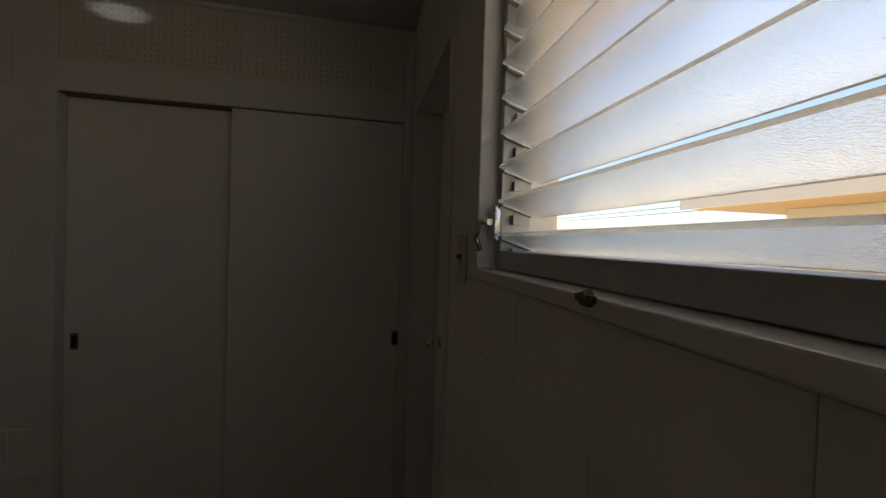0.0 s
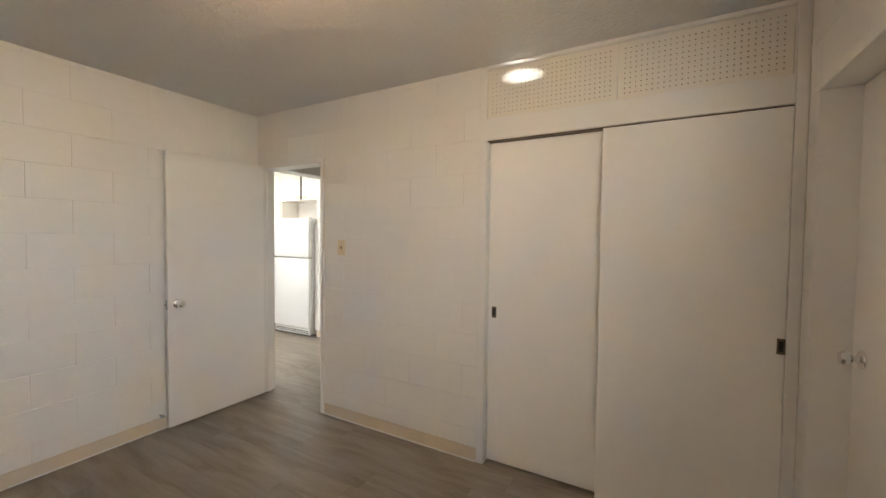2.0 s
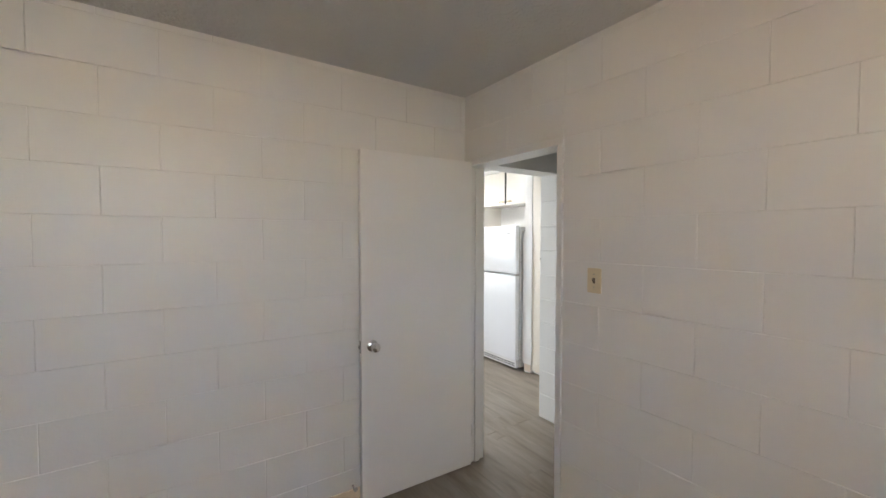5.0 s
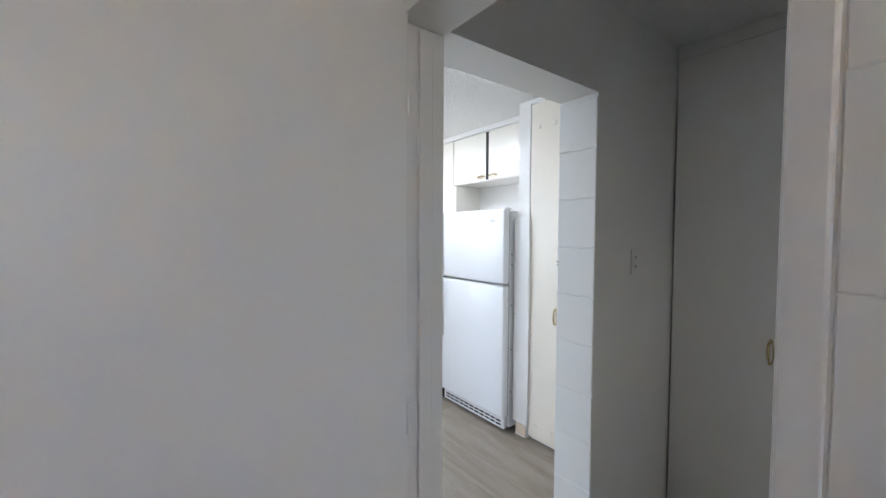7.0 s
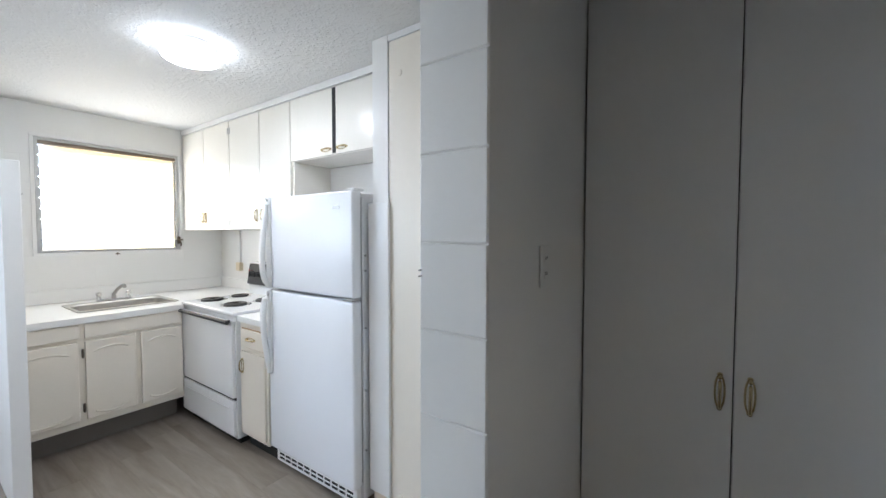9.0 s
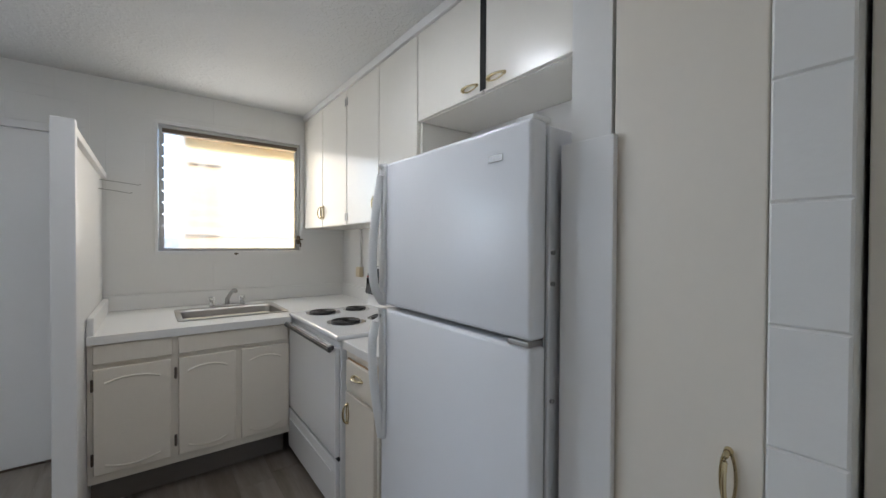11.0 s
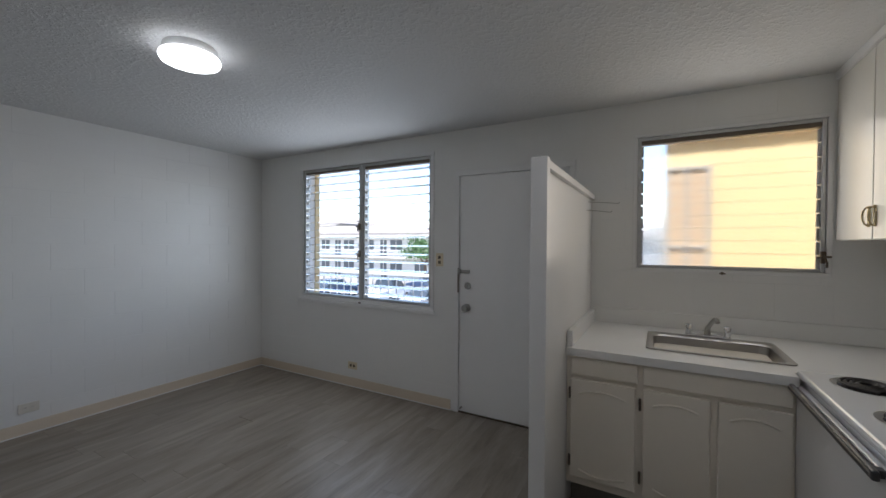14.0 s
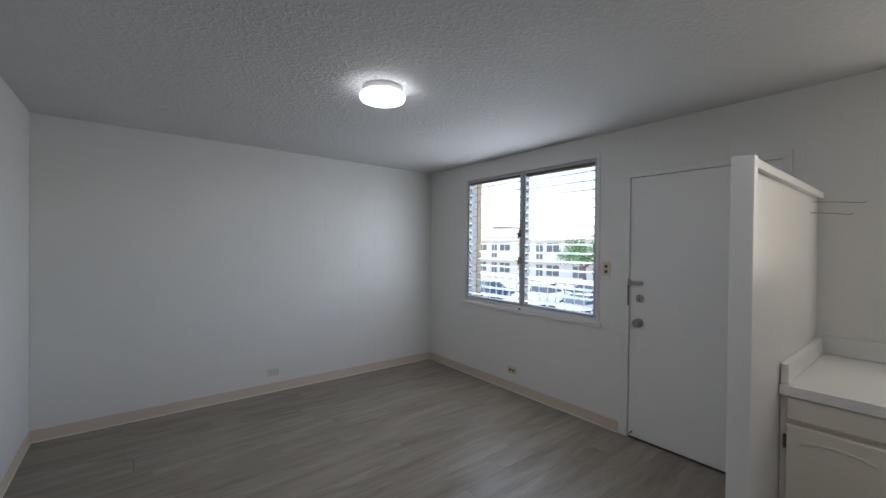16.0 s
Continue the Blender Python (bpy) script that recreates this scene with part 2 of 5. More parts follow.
def tube(bm, pts, r, seg=10, flat=1.0):
    """A bent rod along pts."""
    pts = [Vector(p) for p in pts]
    rings = []
    for i, p in enumerate(pts):
        d = (pts[min(i + 1, len(pts) - 1)] - pts[max(i - 1, 0)]).normalized()
        up = Vector((0, 0, 1)) if abs(d.z) < 0.9 else Vector((0, 1, 0))
        a = d.cross(up).normalized()
        b = a.cross(d).normalized()
        rings.append([bm.verts.new(p + a * r * math.cos(t) + b * r * flat * math.sin(t)) for t in (2 * math.pi * k / seg for k in range(seg))])
    for a, b in zip(rings, rings[1:]):
        for k in range(seg):
            bm.faces.new((a[k], a[(k + 1) % seg], b[(k + 1) % seg], b[k]))
    bm.faces.new(rings[0][::-1])
    bm.faces.new(rings[-1])


def world_of(ob):
    return ob.matrix_basis if ob.parent is None else world_of(ob.parent) @ ob.matrix_parent_inverse @ ob.matrix_basis


def part(name, bm, material, parent=None, label="", smooth=False):
    me = bpy.data.meshes.new(name)
    bmesh.ops.recalc_face_normals(bm, faces=bm.faces)
    bm.to_mesh(me)
    bm.free()
    me.materials.append(material)
    if smooth:
        for p in me.polygons:
            p.use_smooth = True
        me.set_sharp_from_angle(angle=radians(35))
    o = new(name, me)
    if parent:
        o.parent = parent
        o.matrix_parent_inverse = world_of(parent).inverted()
    if label:
        tagged(o, label)
    return o


def bpart(name, dims, material, parent=None, label="", r=0.003):
    bm = bmesh.new()
    if r:
        rbox(bm, *dims, r=r)
    else:
        box(bm, *dims)
    return part(name, bm, material, parent, label)


def thing(name, at, label, category, group=""):
    e = new(name)
    e.matrix_basis = Matrix.Translation(at)
    e.empty_display_size = 0.1
    return tagged(e, label, category, group)


def struct(ob, label, category):
    return tagged(ob, label, category, kind="structure")


def spans(a0, a1, cuts):
    out, a = [], a0
    for c0, c1 in sorted(cuts):
        if c0 > a:
            out.append((a, min(c0, a1)))
        a = max(a, c1)
    if a < a1:
        out.append((a, a1))
    return [(p, q) for p, q in out if q - p > 1e-4]


def wall(name, axis, p0, p1, u0, u1, z0, z1, openings, material, label):
    """A wall slab between p0 and p1 on its axis, from u0 to u1, with openings (ua, ub, za, zb) through it."""
    bm = bmesh.new()
    zs = sorted({z0, z1, *[v for o in openings for v in o[2:] if z0 < v < z1]})
    for za, zb in zip(zs, zs[1:]):
        for a, b in spans(u0, u1, [o[:2] for o in openings if o[2] < zb - 1e-5 and o[3] > za + 1e-5]):
            box(bm, *((p0, p1, a, b) if axis == "x" else (a, b, p0, p1)), za, zb)
    bmesh.ops.remove_doubles(bm, verts=bm.verts, dist=1e-5)
    return struct(part(name, bm, material), label, "wall")


# ---- structure: floor, ceilings, walls ----
sub = struct(bpart("floor", (XF - 0.2, XE + 0.2, YBS - 0.2, YK + 0.2, -0.25, -0.006), SUBFLOOR, r=0), "grey-brown wood-look vinyl plank floor", "floor")
tops = [("ceiling_bedroom", (XW0, XE + 0.2, YBS - 0.2, YC1, HB, HB + 0.2)), ("ceiling_living", (XF - 0.001, XW0, YS - 0.2, YK + 0.2, HL, HL + 0.2)), ("ceiling_hall", (XW0, XE + 0.2, YC1, YK + 0.2, HL, HL + 0.2))]
for n, d in tops:
    struct(bpart(n, d, CEIL, r=0), "white sprayed-texture ceiling", "ceiling")

DOOR_B = (0.03, 0.79, 0, 2.03)            # bedroom door, in the closet wall
CLOSET = (2.207, 3.642, 0, 2.02)
PEG = (2.203, 3.636, 2.15, 2.445)
OPEN_H = (0.14, 0.932, 0, 2.045)           # hall to living room
LW = (-2.45, -0.762, 0.850, 2.265)           # living room window
KW = (0.828, 1.838, 1.266, 2.200)          # kitchen window
FD = (-0.525, 0.415, 0, 2.04)             # front door
BD2 = (-0.90, -0.13, 0, 2.06)             # side door of the bedroom
BW = (-2.95, -1.15, 1.364, 2.32)          # bedroom window
BATH = (0.55, 1.40, 0, 2.04)

w_front = wall("wall_front", "x", XF - 0.15, XF, YS - 0.2, YK + 0.2, -0.25, HL + 0.2, [LW, KW, (FD[0], FD[1], -0.002, FD[3])], WHITE, "white painted concrete block front wall")
w_south = wall("wall_south", "y", YS - 0.2, YS, XF, XW0, -0.005, HL, [], WHITE, "white painted concrete block wall")
w_mid = wall("wall_middle", "x", XW0, XW1, YBS, YK, -0.005, HB, [(OPEN_H[0], OPEN_H[1], -0.1, OPEN_H[3])], WHITE, "white painted concrete block wall with an opening")
w_closet = wall("wall_closet", "y", 0.0, YC1, XW1, XE, -0.005, HB, [(DOOR_B[0], DOOR_B[1] + 0.035, -0.1, DOOR_B[3]), (CLOSET[0], CLOSET[1], -0.1, CLOSET[3]), PEG], WHITE, "white painted concrete block wall around the closet")
w_east = wall("wall_east", "x", XE, XE + 0.15, YBS - 0.2, YK + 0.2, -0.25, HB + 0.2, [BW, (BD2[0], BD2[1], -0.002, BD2[3])], WHITE, "white painted concrete block wall below the window")
w_bsouth = wall("wall_bedroom_south", "y", YBS - 0.15, YBS, XW0, XE, -0.005, HB, [], WHITE, "plain white block wall")
w_kitchen = wall("wall_kitchen", "y", YK, YK + 0.15, XF, XE, -0.005, HL, [], WHITE, "white painted block wall behind the stove")
w_bath = wall("wall_bath", "x", 0.875, 0.96, YC1, YK, -0.005, HL, [(BATH[0], BATH[1], -0.1, BATH[3])], WHITE, "white wall with the bathroom doorway")
wall("wall_closet_back", "y", 0.72, 0.80, 2.0, XE, -0.005, HL, [], WHITE, "plain closet back wall")
wall("wall_closet_side", "x", 1.92, 2.0, YC1, YK, -0.005, HL, [], WHITE, "cream block bathroom wall")
wall("wall_fin", "y", 1.65, YK, -1.05, -0.945, -0.005, HL, [], WHITE, "narrow white block wall end beside the fridge")
w_strip = wall("wall_strip", "y", 1.635, YK, -0.655, -0.555, -0.005, HL, [], WHITE, "narrow white block wall end between pantry doors")

# hall side of the middle wall is plastered smooth
struct(bpart("wall_hall_lining", (XW1, 0.014, OPEN_H[1], 1.635, 0.0, HL), PAINT, r=0), "smooth white hall wall", "wall")
struct(bpart("lintel_lining", (XW1, 0.014, OPEN_H[0], OPEN_H[1] - 0.001, OPEN_H[3], HL), PAINT, r=0), "smooth white lintel over the opening", "wall")


# ---- baseboards ----
def baseboard(dims):
    bm = bmesh.new()
    rbox(bm, *dims, r=0.003)
    b = struct(part("baseboard", bm, TAN), "tan vinyl baseboard", "baseboard")
    x0, x1, y0, y1, z0, z1 = dims
    ex, ey = (0.004, 0) if x1 - x0 < y1 - y0 else (0, 0.004)
    bpart("caulk_bead", (x0 - ex, x1 + ex, y0 - ey, y1 + ey, 0.0005, 0.009), PAINT, b, "pale bead of caulk along the floor", 0)
    return b


BH, BT = 0.088, 0.008
baseboard((XW1, BT, YBS, -0.002, 0, BH))
baseboard((DOOR_B[1] + 0.039, CLOSET[0] - 0.05, -BT, -0.0005, 0, BH))
baseboard((XE - BT, XE, YBS, BD2[0] - 0.06, 0, BH))
baseboard((XF, XF + BT, YS + BT, FD[0] - 0.06, 0, BH + 0.004))
baseboard((XF + BT, XW0, YS, YS + BT, 0, BH + 0.004))
baseboard((XW0 - BT, XW0, YS + BT, OPEN_H[0], 0, BH + 0.004))
baseboard((0.014, 0.014 + BT, OPEN_H[1] + 0.002, 1.63, 0, BH))
baseboard((-1.045, -0.95, 1.65 - BT, 1.65, 0, BH))


# ---- doors ----
def knob(parent, at, axis, material=CHROME, label="round chrome door knob", r=0.027):
    bm = bmesh.new()
    m = Matrix.Translation(at) @ Vector(axis).to_track_quat("Z", "Y").to_matrix().to_4x4()
    lathe(bm, [(0.033, 0), (0.033, 0.004), (0.028, 0.009), (0.012, 0.012), (0.011, 0.028), (r * 0.75, 0.034), (r, 0.046), (r, 0.054), (r * 0.8, 0.063), (0.006, 0.066)], m, 28)
    return part("knob", bm, material, parent, label, True)


def frame_bars(name, axis, p0, p1, o, w, material, parent, depth_label=""):
    """Door or window lining bars round an opening o, w wide, from p0 to p1 on the wall's axis."""
    ua, ub, za, zb = o
    for nm, u0, u1, z0, z1 in ((name, ua, ua + w, za, zb - w), (name, ub - w, ub, za, zb - w), (name, ua, ub, zb - w, zb)):
        bpart(nm, (p0, p1, u0, u1, z0, z1) if axis == "x" else (u0, u1, p0, p1, z0, z1), material, parent, depth_label, 0.003)


# bedroom door, open against the west wall
fr = thing("door_frame", (0.4, 0.05, 0), "white painted wooden bedroom door frame", "door frame")
frame_bars("jamb", "y", -0.012, YC1 + 0.01, (DOOR_B[0] - 0.012, DOOR_B[1] + 0.037, 0, DOOR_B[3] + 0.008), 0.035, PAINT, fr)
bpart("door_stop", (DOOR_B[0] + 0.0235, DOOR_B[0] + 0.036, 0.045, 0.085, 0, 1.99), PAINT, fr)
bpart("door_stop", (DOOR_B[1] - 0.012, DOOR_B[1] + 0.0015, 0.045, 0.085, 0, 1.99), PAINT, fr)
leaf = thing("door_1", (0.066, -0.005, 0), "white flush bedroom door standing open against the wall", "door")
leaf["kind"] = "structure"
bm = bmesh.new()
rbox(bm, 0.052, 0.088, -0.765, -0.005, 0.012, 2.028, r=0.003)
part("leaf", bm, DOORP, leaf)
knob(leaf, (0.088, -0.700, 0.918), (1, 0, 0))
bpart("latch_plate", (0.060, 0.080, -0.7665, -0.7655, 0.88, 0.95), STEEL, leaf, "steel latch plate", 0)
bpart("latch_bolt", (0.064, 0.076, -0.776, -0.7665, 0.905, 0.925), STEEL, leaf, "steel latch bolt", 0.002)
for z in (0.25, 1.02, 1.80):
    bm = bmesh.new()
    cyl(bm, (0.092, -0.004, z - 0.04), (0.092, -0.004, z + 0.04), 0.004)
    part("hinge", bm, PAINT, leaf, "painted steel hinge", True)
leaf.matrix_basis = leaf.matrix_basis @ pose(0, 0, 0, 0, 0, -2.0)
ds = thing("door_stopper", (0.0, -0.80, 0.05), "small rubber-tipped door stop on the baseboard", "door stop")
bm = bmesh.new()
cyl(bm, (BT, -0.80, 0.11), (0.04, -0.80, 0.11), 0.006)
part("rod", bm, STEEL, ds, "", True)
bm = bmesh.new()
cyl(bm, (0.04, -0.80, 0.11), (0.052, -0.80, 0.11), 0.012)
part("rubber_tip", bm, GREYP, ds, "grey rubber tip", True)

# closet: frame, two sliding doors, pegboard above
cf = thing("closet_frame", (2.9, 0.0, 0), "white painted closet door frame", "door frame")
bpart("side_trim", (CLOSET[0] - 0.045, CLOSET[0] - 0.0005, -0.010, 0.06, 0, 2.13), PAINT, cf)
bpart("side_trim", (CLOSET[1] + 0.0005, XE - 0.001, -0.010, 0.06, 0, HB - 0.001), PAINT, cf)
bpart("head_trim", (CLOSET[0] - 0.045, CLOSET[1], -0.012, -0.0005, CLOSET[3], PEG[2] - 0.001), PAINT, cf)
bpart("top_trim", (CLOSET[0] - 0.005, CLOSET[1], -0.010, -0.0005, PEG[3] + 0.001, HB - 0.001), PAINT, cf)
bpart("track", (CLOSET[0], CLOSET[1], 0.0, 0.085, 2.0135, CLOSET[3] - 0.001), BRONZE, cf, "dark metal sliding track", 0)
for i, (xa, xb, ya, yb, px) in enumerate(((2.2085, 2.907, 0.045, 0.075, 2.249), (2.868, 3.6405, -0.009, 0.020, 3.626))):
    d = thing("closet_door", ((xa + xb) / 2, (ya + yb) / 2, 0), ("white flush sliding closet door, rear one" if i == 0 else "white flush sliding closet door, front one"), "closet door", "sliding closet doors")
    bpart("panel", (xa, xb, ya, yb, 0.012, 2.012), DOORP, d)
    bm = bmesh.new()
    rbox(bm, px - 0.015, px + 0.015, ya - 0.003, ya - 0.0005, 0.925, 0.995, r=0.001, seg=1)
    pl = part("pull_plate", bm, BRONZE, d, "dark bronze recessed pull")
    bpart("pull_recess", (px - 0.008, px + 0.008, ya - 0.0045, ya - 0.0032, 0.937, 0.983), DARK, pl, "", 0)
# closet floor
inside = struct(bpart("closet_floor_trim", (CLOSET[0], CLOSET[1], 0.076, 0.12, 0.0005, 0.006), BRONZE, r=0), "closet threshold strip", "trim")


def pegboard(x0, x1, z0, z1, label):
    """Perforated hardboard: every cell is a square ring round a real hole."""
    bm = bmesh.new()
    mx, mz, s, r = 0.012, 0.012, 0.0254, 0.0036
    nx, nz = int((x1 - x0 - 2 * mx) / s), int((z1 - z0 - 2 * mz) / s)
    ox, oz = x0 + (x1 - x0 - nx * s) / 2, z0 + (z1 - z0 - nz * s) / 2
    y = 0.003
    for i in range(nx):
        for j in range(nz):
            cx, cz = ox + (i + 0.5) * s, oz + (j + 0.5) * s
            inner, outer, back = [], [], []
            for k in range(8):
                a = math.pi / 4 * k
                inner.append(bm.verts.new((cx + r * math.cos(a), y, cz + r * math.sin(a))))
                back.append(bm.verts.new((cx + r * math.cos(a), y + 0.006, cz + r * math.sin(a))))
                sx, sz = [(1, 0), (1, 1), (0, 1), (-1, 1), (-1, 0), (-1, -1), (0, -1), (1, -1)][k]
                outer.append(bm.verts.new((cx + sx * s / 2, y, cz + sz * s / 2)))
            for k in range(8):
                n = (k + 1) % 8
                bm.faces.new((outer[k], outer[n], inner[n], inner[k]))
                bm.faces.new((inner[k], inner[n], back[n], back[k]))
    for d in ((x0, ox, z0, z1), (ox + nx * s, x1, z0, z1), (ox, ox + nx * s, z0, oz), (ox, ox + nx * s, oz + nz * s, z1)):
        bm.faces.new([bm.verts.new(v) for v in ((d[0], y, d[2]), (d[1], y, d[2]), (d[1], y, d[3]), (d[0], y, d[3]))])
    bmesh.ops.remove_doubles(bm, verts=bm.verts, dist=1e-5)
    t = thing("pegboard", ((x0 + x1) / 2, 0, z0), label, "pegboard", "pegboard panels over the closet")
    part("board", bm, UPPER, t)
    # dark backing sheet stands for the unlit space behind the holes
    bpart("backing", (x0, x1, 0.03, 0.04, z0, z1), BRONZE, t, "backing darkened for the shade behind the holes", 0)
    return t


pegboard(2.205, 2.927, PEG[2] + 0.001, PEG[3] - 0.001, "glossy white perforated hardboard panel above the closet")
pegboard(2.934, 3.634, PEG[2] + 0.001, PEG[3] - 0.001, "glossy white perforated hardboard panel above the closet")
bpart("batten", (2.927, 2.934, -0.001, 0.02, PEG[2], PEG[3]), PAINT, cf)

# bedroom side door, closed and set back in its frame
sf = thing("door_frame", (XE, -0.5, 0), "white painted deep frame of the bedroom side door", "door frame")
frame_bars("jamb", "x", XE - 0.012, XE + 0.16, BD2, 0.04, PAINT, sf)
sd = thing("door_2", (XE + 0.08, -0.5, 0), "white flush side door, closed, beside the closet", "door")
sd["kind"] = "structure"
bpart("leaf", (XE + 0.112, XE + 0.147, BD2[0] + 0.042, BD2[1] - 0.042, 0.01, BD2[3] - 0.042), DOORP, sd)
knob(sd, (XE + 0.112, BD2[1] - 0.135, 1.0), (-1, 0, 0))


# ---- windows ----
def jalousie(name, label, axis_dir, plane, u0, u1, z0, z1, n, tilt, glass, blade_w, crank_side, inward, cranks=1, f=0.028, head=0.0, foot=0.0):
    """A louvred window in plane x=plane from y=u0 to u1; inward is +1 or -1 along x; tilt in degrees from upright."""
    t = thing(name, (plane, (u0 + u1) / 2, z0), label, "window")
    t["kind"] = "structure"
    d = 0.032
    for nm, a, b, c, e in (("window_frame", u0, u0 + f, z0, z1), ("window_frame", u1 - f, u1, z0, z1), ("window_frame", u0 + f, u1 - f, z0, z0 + f + foot), ("window_frame", u0 + f, u1 - f, z1 - f, z1)):
        bpart(nm, (plane - d, plane + d, a, b, c, e), ALU, t, "grey aluminium frame bar", 0.002)
    if head:
        bpart("head_bar", (plane - d + 0.004, plane + d - 0.004, u0 + f, u1 - f, z1 - f - head, z1 - f - 0.0005), BRONZE, t, "dark weathered head bar", 0.002)
    h = (z1 - z0 - 2 * f - head) / n
    a = radians(tilt)
    for i in range(n):
        zc = z0 + f + (i + 0.5) * h
        bm = bmesh.new()
        vs = box(bm, -0.003, 0.003, u0 + f + 0.014, u1 - f - 0.014, -blade_w / 2, blade_w / 2)
        bmesh.ops.transform(bm, verts=vs, matrix=Matrix.Translation((plane, 0, zc)) @ Matrix.Rotation(inward * a, 4, "Y"))
        p = part("blade", bm, glass, t)
        p.visible_shadow = False
        for uu in (u0 + f + 0.0005, u1 - f - 0.0135):
            bm = bmesh.new()
            vs = box(bm, -0.006, 0.007, uu, uu + 0.013, -blade_w * 0.36, blade_w * 0.36)
            bmesh.ops.transform(bm, verts=vs, matrix=Matrix.Translation((plane, 0, zc)) @ Matrix.Rotation(inward * a, 4, "Y"))
            vs = box(bm, plane - 0.010, plane + 0.010, uu, uu + 0.012, zc - h * 0.48, zc - h * 0.2)
            part("blade_clip", bm, ALU, t, "bent aluminium blade clip")
    for k in range(cranks):
        uc = (u0 + 0.012) if crank_side < 0 else (u1 - 0.012)
        zc = z0 + (z1 - z0) * (0.10 if cranks == 1 else (0.34 + 0.2 * k))
        bm = bmesh.new()
        xi = plane + inward * d
        rbox(bm, min(xi, xi + inward * 0.02), max(xi, xi + inward * 0.02), uc - 0.014, uc + 0.014, zc - 0.035, zc + 0.035, r=0.006)
        tube(bm, [(xi + inward * 0.015, uc, zc + 0.01), (xi + inward * 0.04, uc, zc), (xi + inward * 0.045, uc + 0.008, zc - 0.03), (xi + inward * 0.035, uc + 0.01, zc - 0.055)], 0.006)
        cyl(bm, (xi + inward * 0.03, uc - 0.03, zc), (xi + inward * 0.036, uc + 0.03, zc + 0.004), 0.006)
        part("operator_crank", bm, CHROME if glass is BLADE else BRONZE, t, "metal louvre operator crank", True)
    return t


def reveal(name, label, plane_in, plane_out, o, proud, inward, w=0.035):
    """Wooden lining and face trim round a window opening."""
    t = thing(name, (plane_in, (o[0] + o[1]) / 2, o[2]), label, "window trim")
    t["kind"] = "structure"
    lo, hi = sorted((plane_in + inward * proud, plane_out))
    for a, b, c, e in ((o[0], o[0] + w, o[2] + w, o[3] - w), (o[1] - w, o[1], o[2] + w, o[3] - w), (o[0], o[1], o[3] - w, o[3]), (o[0], o[1], o[2], o[2] + w)):
        bpart("lining", (lo, hi, a, b, c, e), PAINT, t, "", 0.003)
    return t


reveal("window_trim_1", "white painted wooden lining of the bedroom window", XE, XE + 0.16, BW, 0.012, -1, 0.022)
jalousie("window_1", "half-open bedroom louvre window with obscure glass blades", 0, XE + 0.06, BW[0] + 0.024, BW[1] - 0.024, BW[2] + 0.024, BW[3] - 0.024, 13, 72, BLADE, 0.09, 1, -1, 1, 0.02, 0.0, 0.016)
reveal("window_trim_2", "white painted lining of the living room window", XF, XF - 0.16, LW, 0.010, 1, 0.032)
bpart("sill", (XF + 0.0005, XF + 0.022, LW[0] - 0.02, LW[1] + 0.02, LW[2] - 0.035, LW[2] - 0.001), PAINT, bpy.data.objects["window_trim_2"], "thin white sill")
ymid = -1.60
jalousie("window_2", "open living room louvre window with clear glass blades", 0, XF - 0.04, LW[0] + 0.034, ymid - 0.012, LW[2] + 0.034, LW[3] - 0.034, 16, 94, SHEER, 0.095, 1, 1, 2, 0.024, 0.02)
jalousie("window_3", "open living room louvre window beside the front door", 0, XF - 0.04, ymid + 0.012, LW[1] - 0.034, LW[2] + 0.034, LW[3] - 0.034, 16, 94, SHEER, 0.095, -1, 1, 0, 0.024, 0.03)
bpart("mullion", (XF - 0.09, XF - 0.002, ymid - 0.0115, ymid + 0.0115, LW[2] + 0.0325, LW[3] - 0.0325), ALU, bpy.data.objects["window_trim_2"], "grey metal mullion", 0.002)
reveal("window_trim_3", "white painted lining of the kitchen window", XF, XF - 0.16, KW, 0.010, 1, 0.024)
jalousie("window_4", "closed kitchen louvre window with ribbed glass blades", 0, XF - 0.035, KW[0] + 0.026, KW[1] - 0.026, KW[2] + 0.026, KW[3] - 0.026, 10, 8, RIBBED, 0.092, 1, 1, 1, 0.020, 0.028)
for o, plane, sg in ((LW, XF, 1), (KW, XF, 1), (BW, XE, -1)):
    tr = {LW: "window_trim_2", KW: "window_trim_3", BW: "window_trim_1"}[o]
    bm = bmesh.new()
    ym = (o[0] + o[1]) / 2 if o is not BW else o[1] - 0.42
    zb = o[2] + (0.02 if o is BW else 0.004)
    cyl(bm, (plane + sg * 0.0105 if o is not BW else plane - 0.0125, ym, zb), (plane + sg * 0.022, ym, zb), 0.010, 0.007, 12)
    rbox(bm, min(plane + sg * 0.014, plane + sg * 0.020), max(plane + sg * 0.014, plane + sg * 0.020), ym - 0.016, ym + 0.016, zb - 0.004, zb + 0.004, r=0.001, seg=1)
    part("screen_catch", bm, BRONZE, bpy.data.objects[tr], "small dark screen catch")

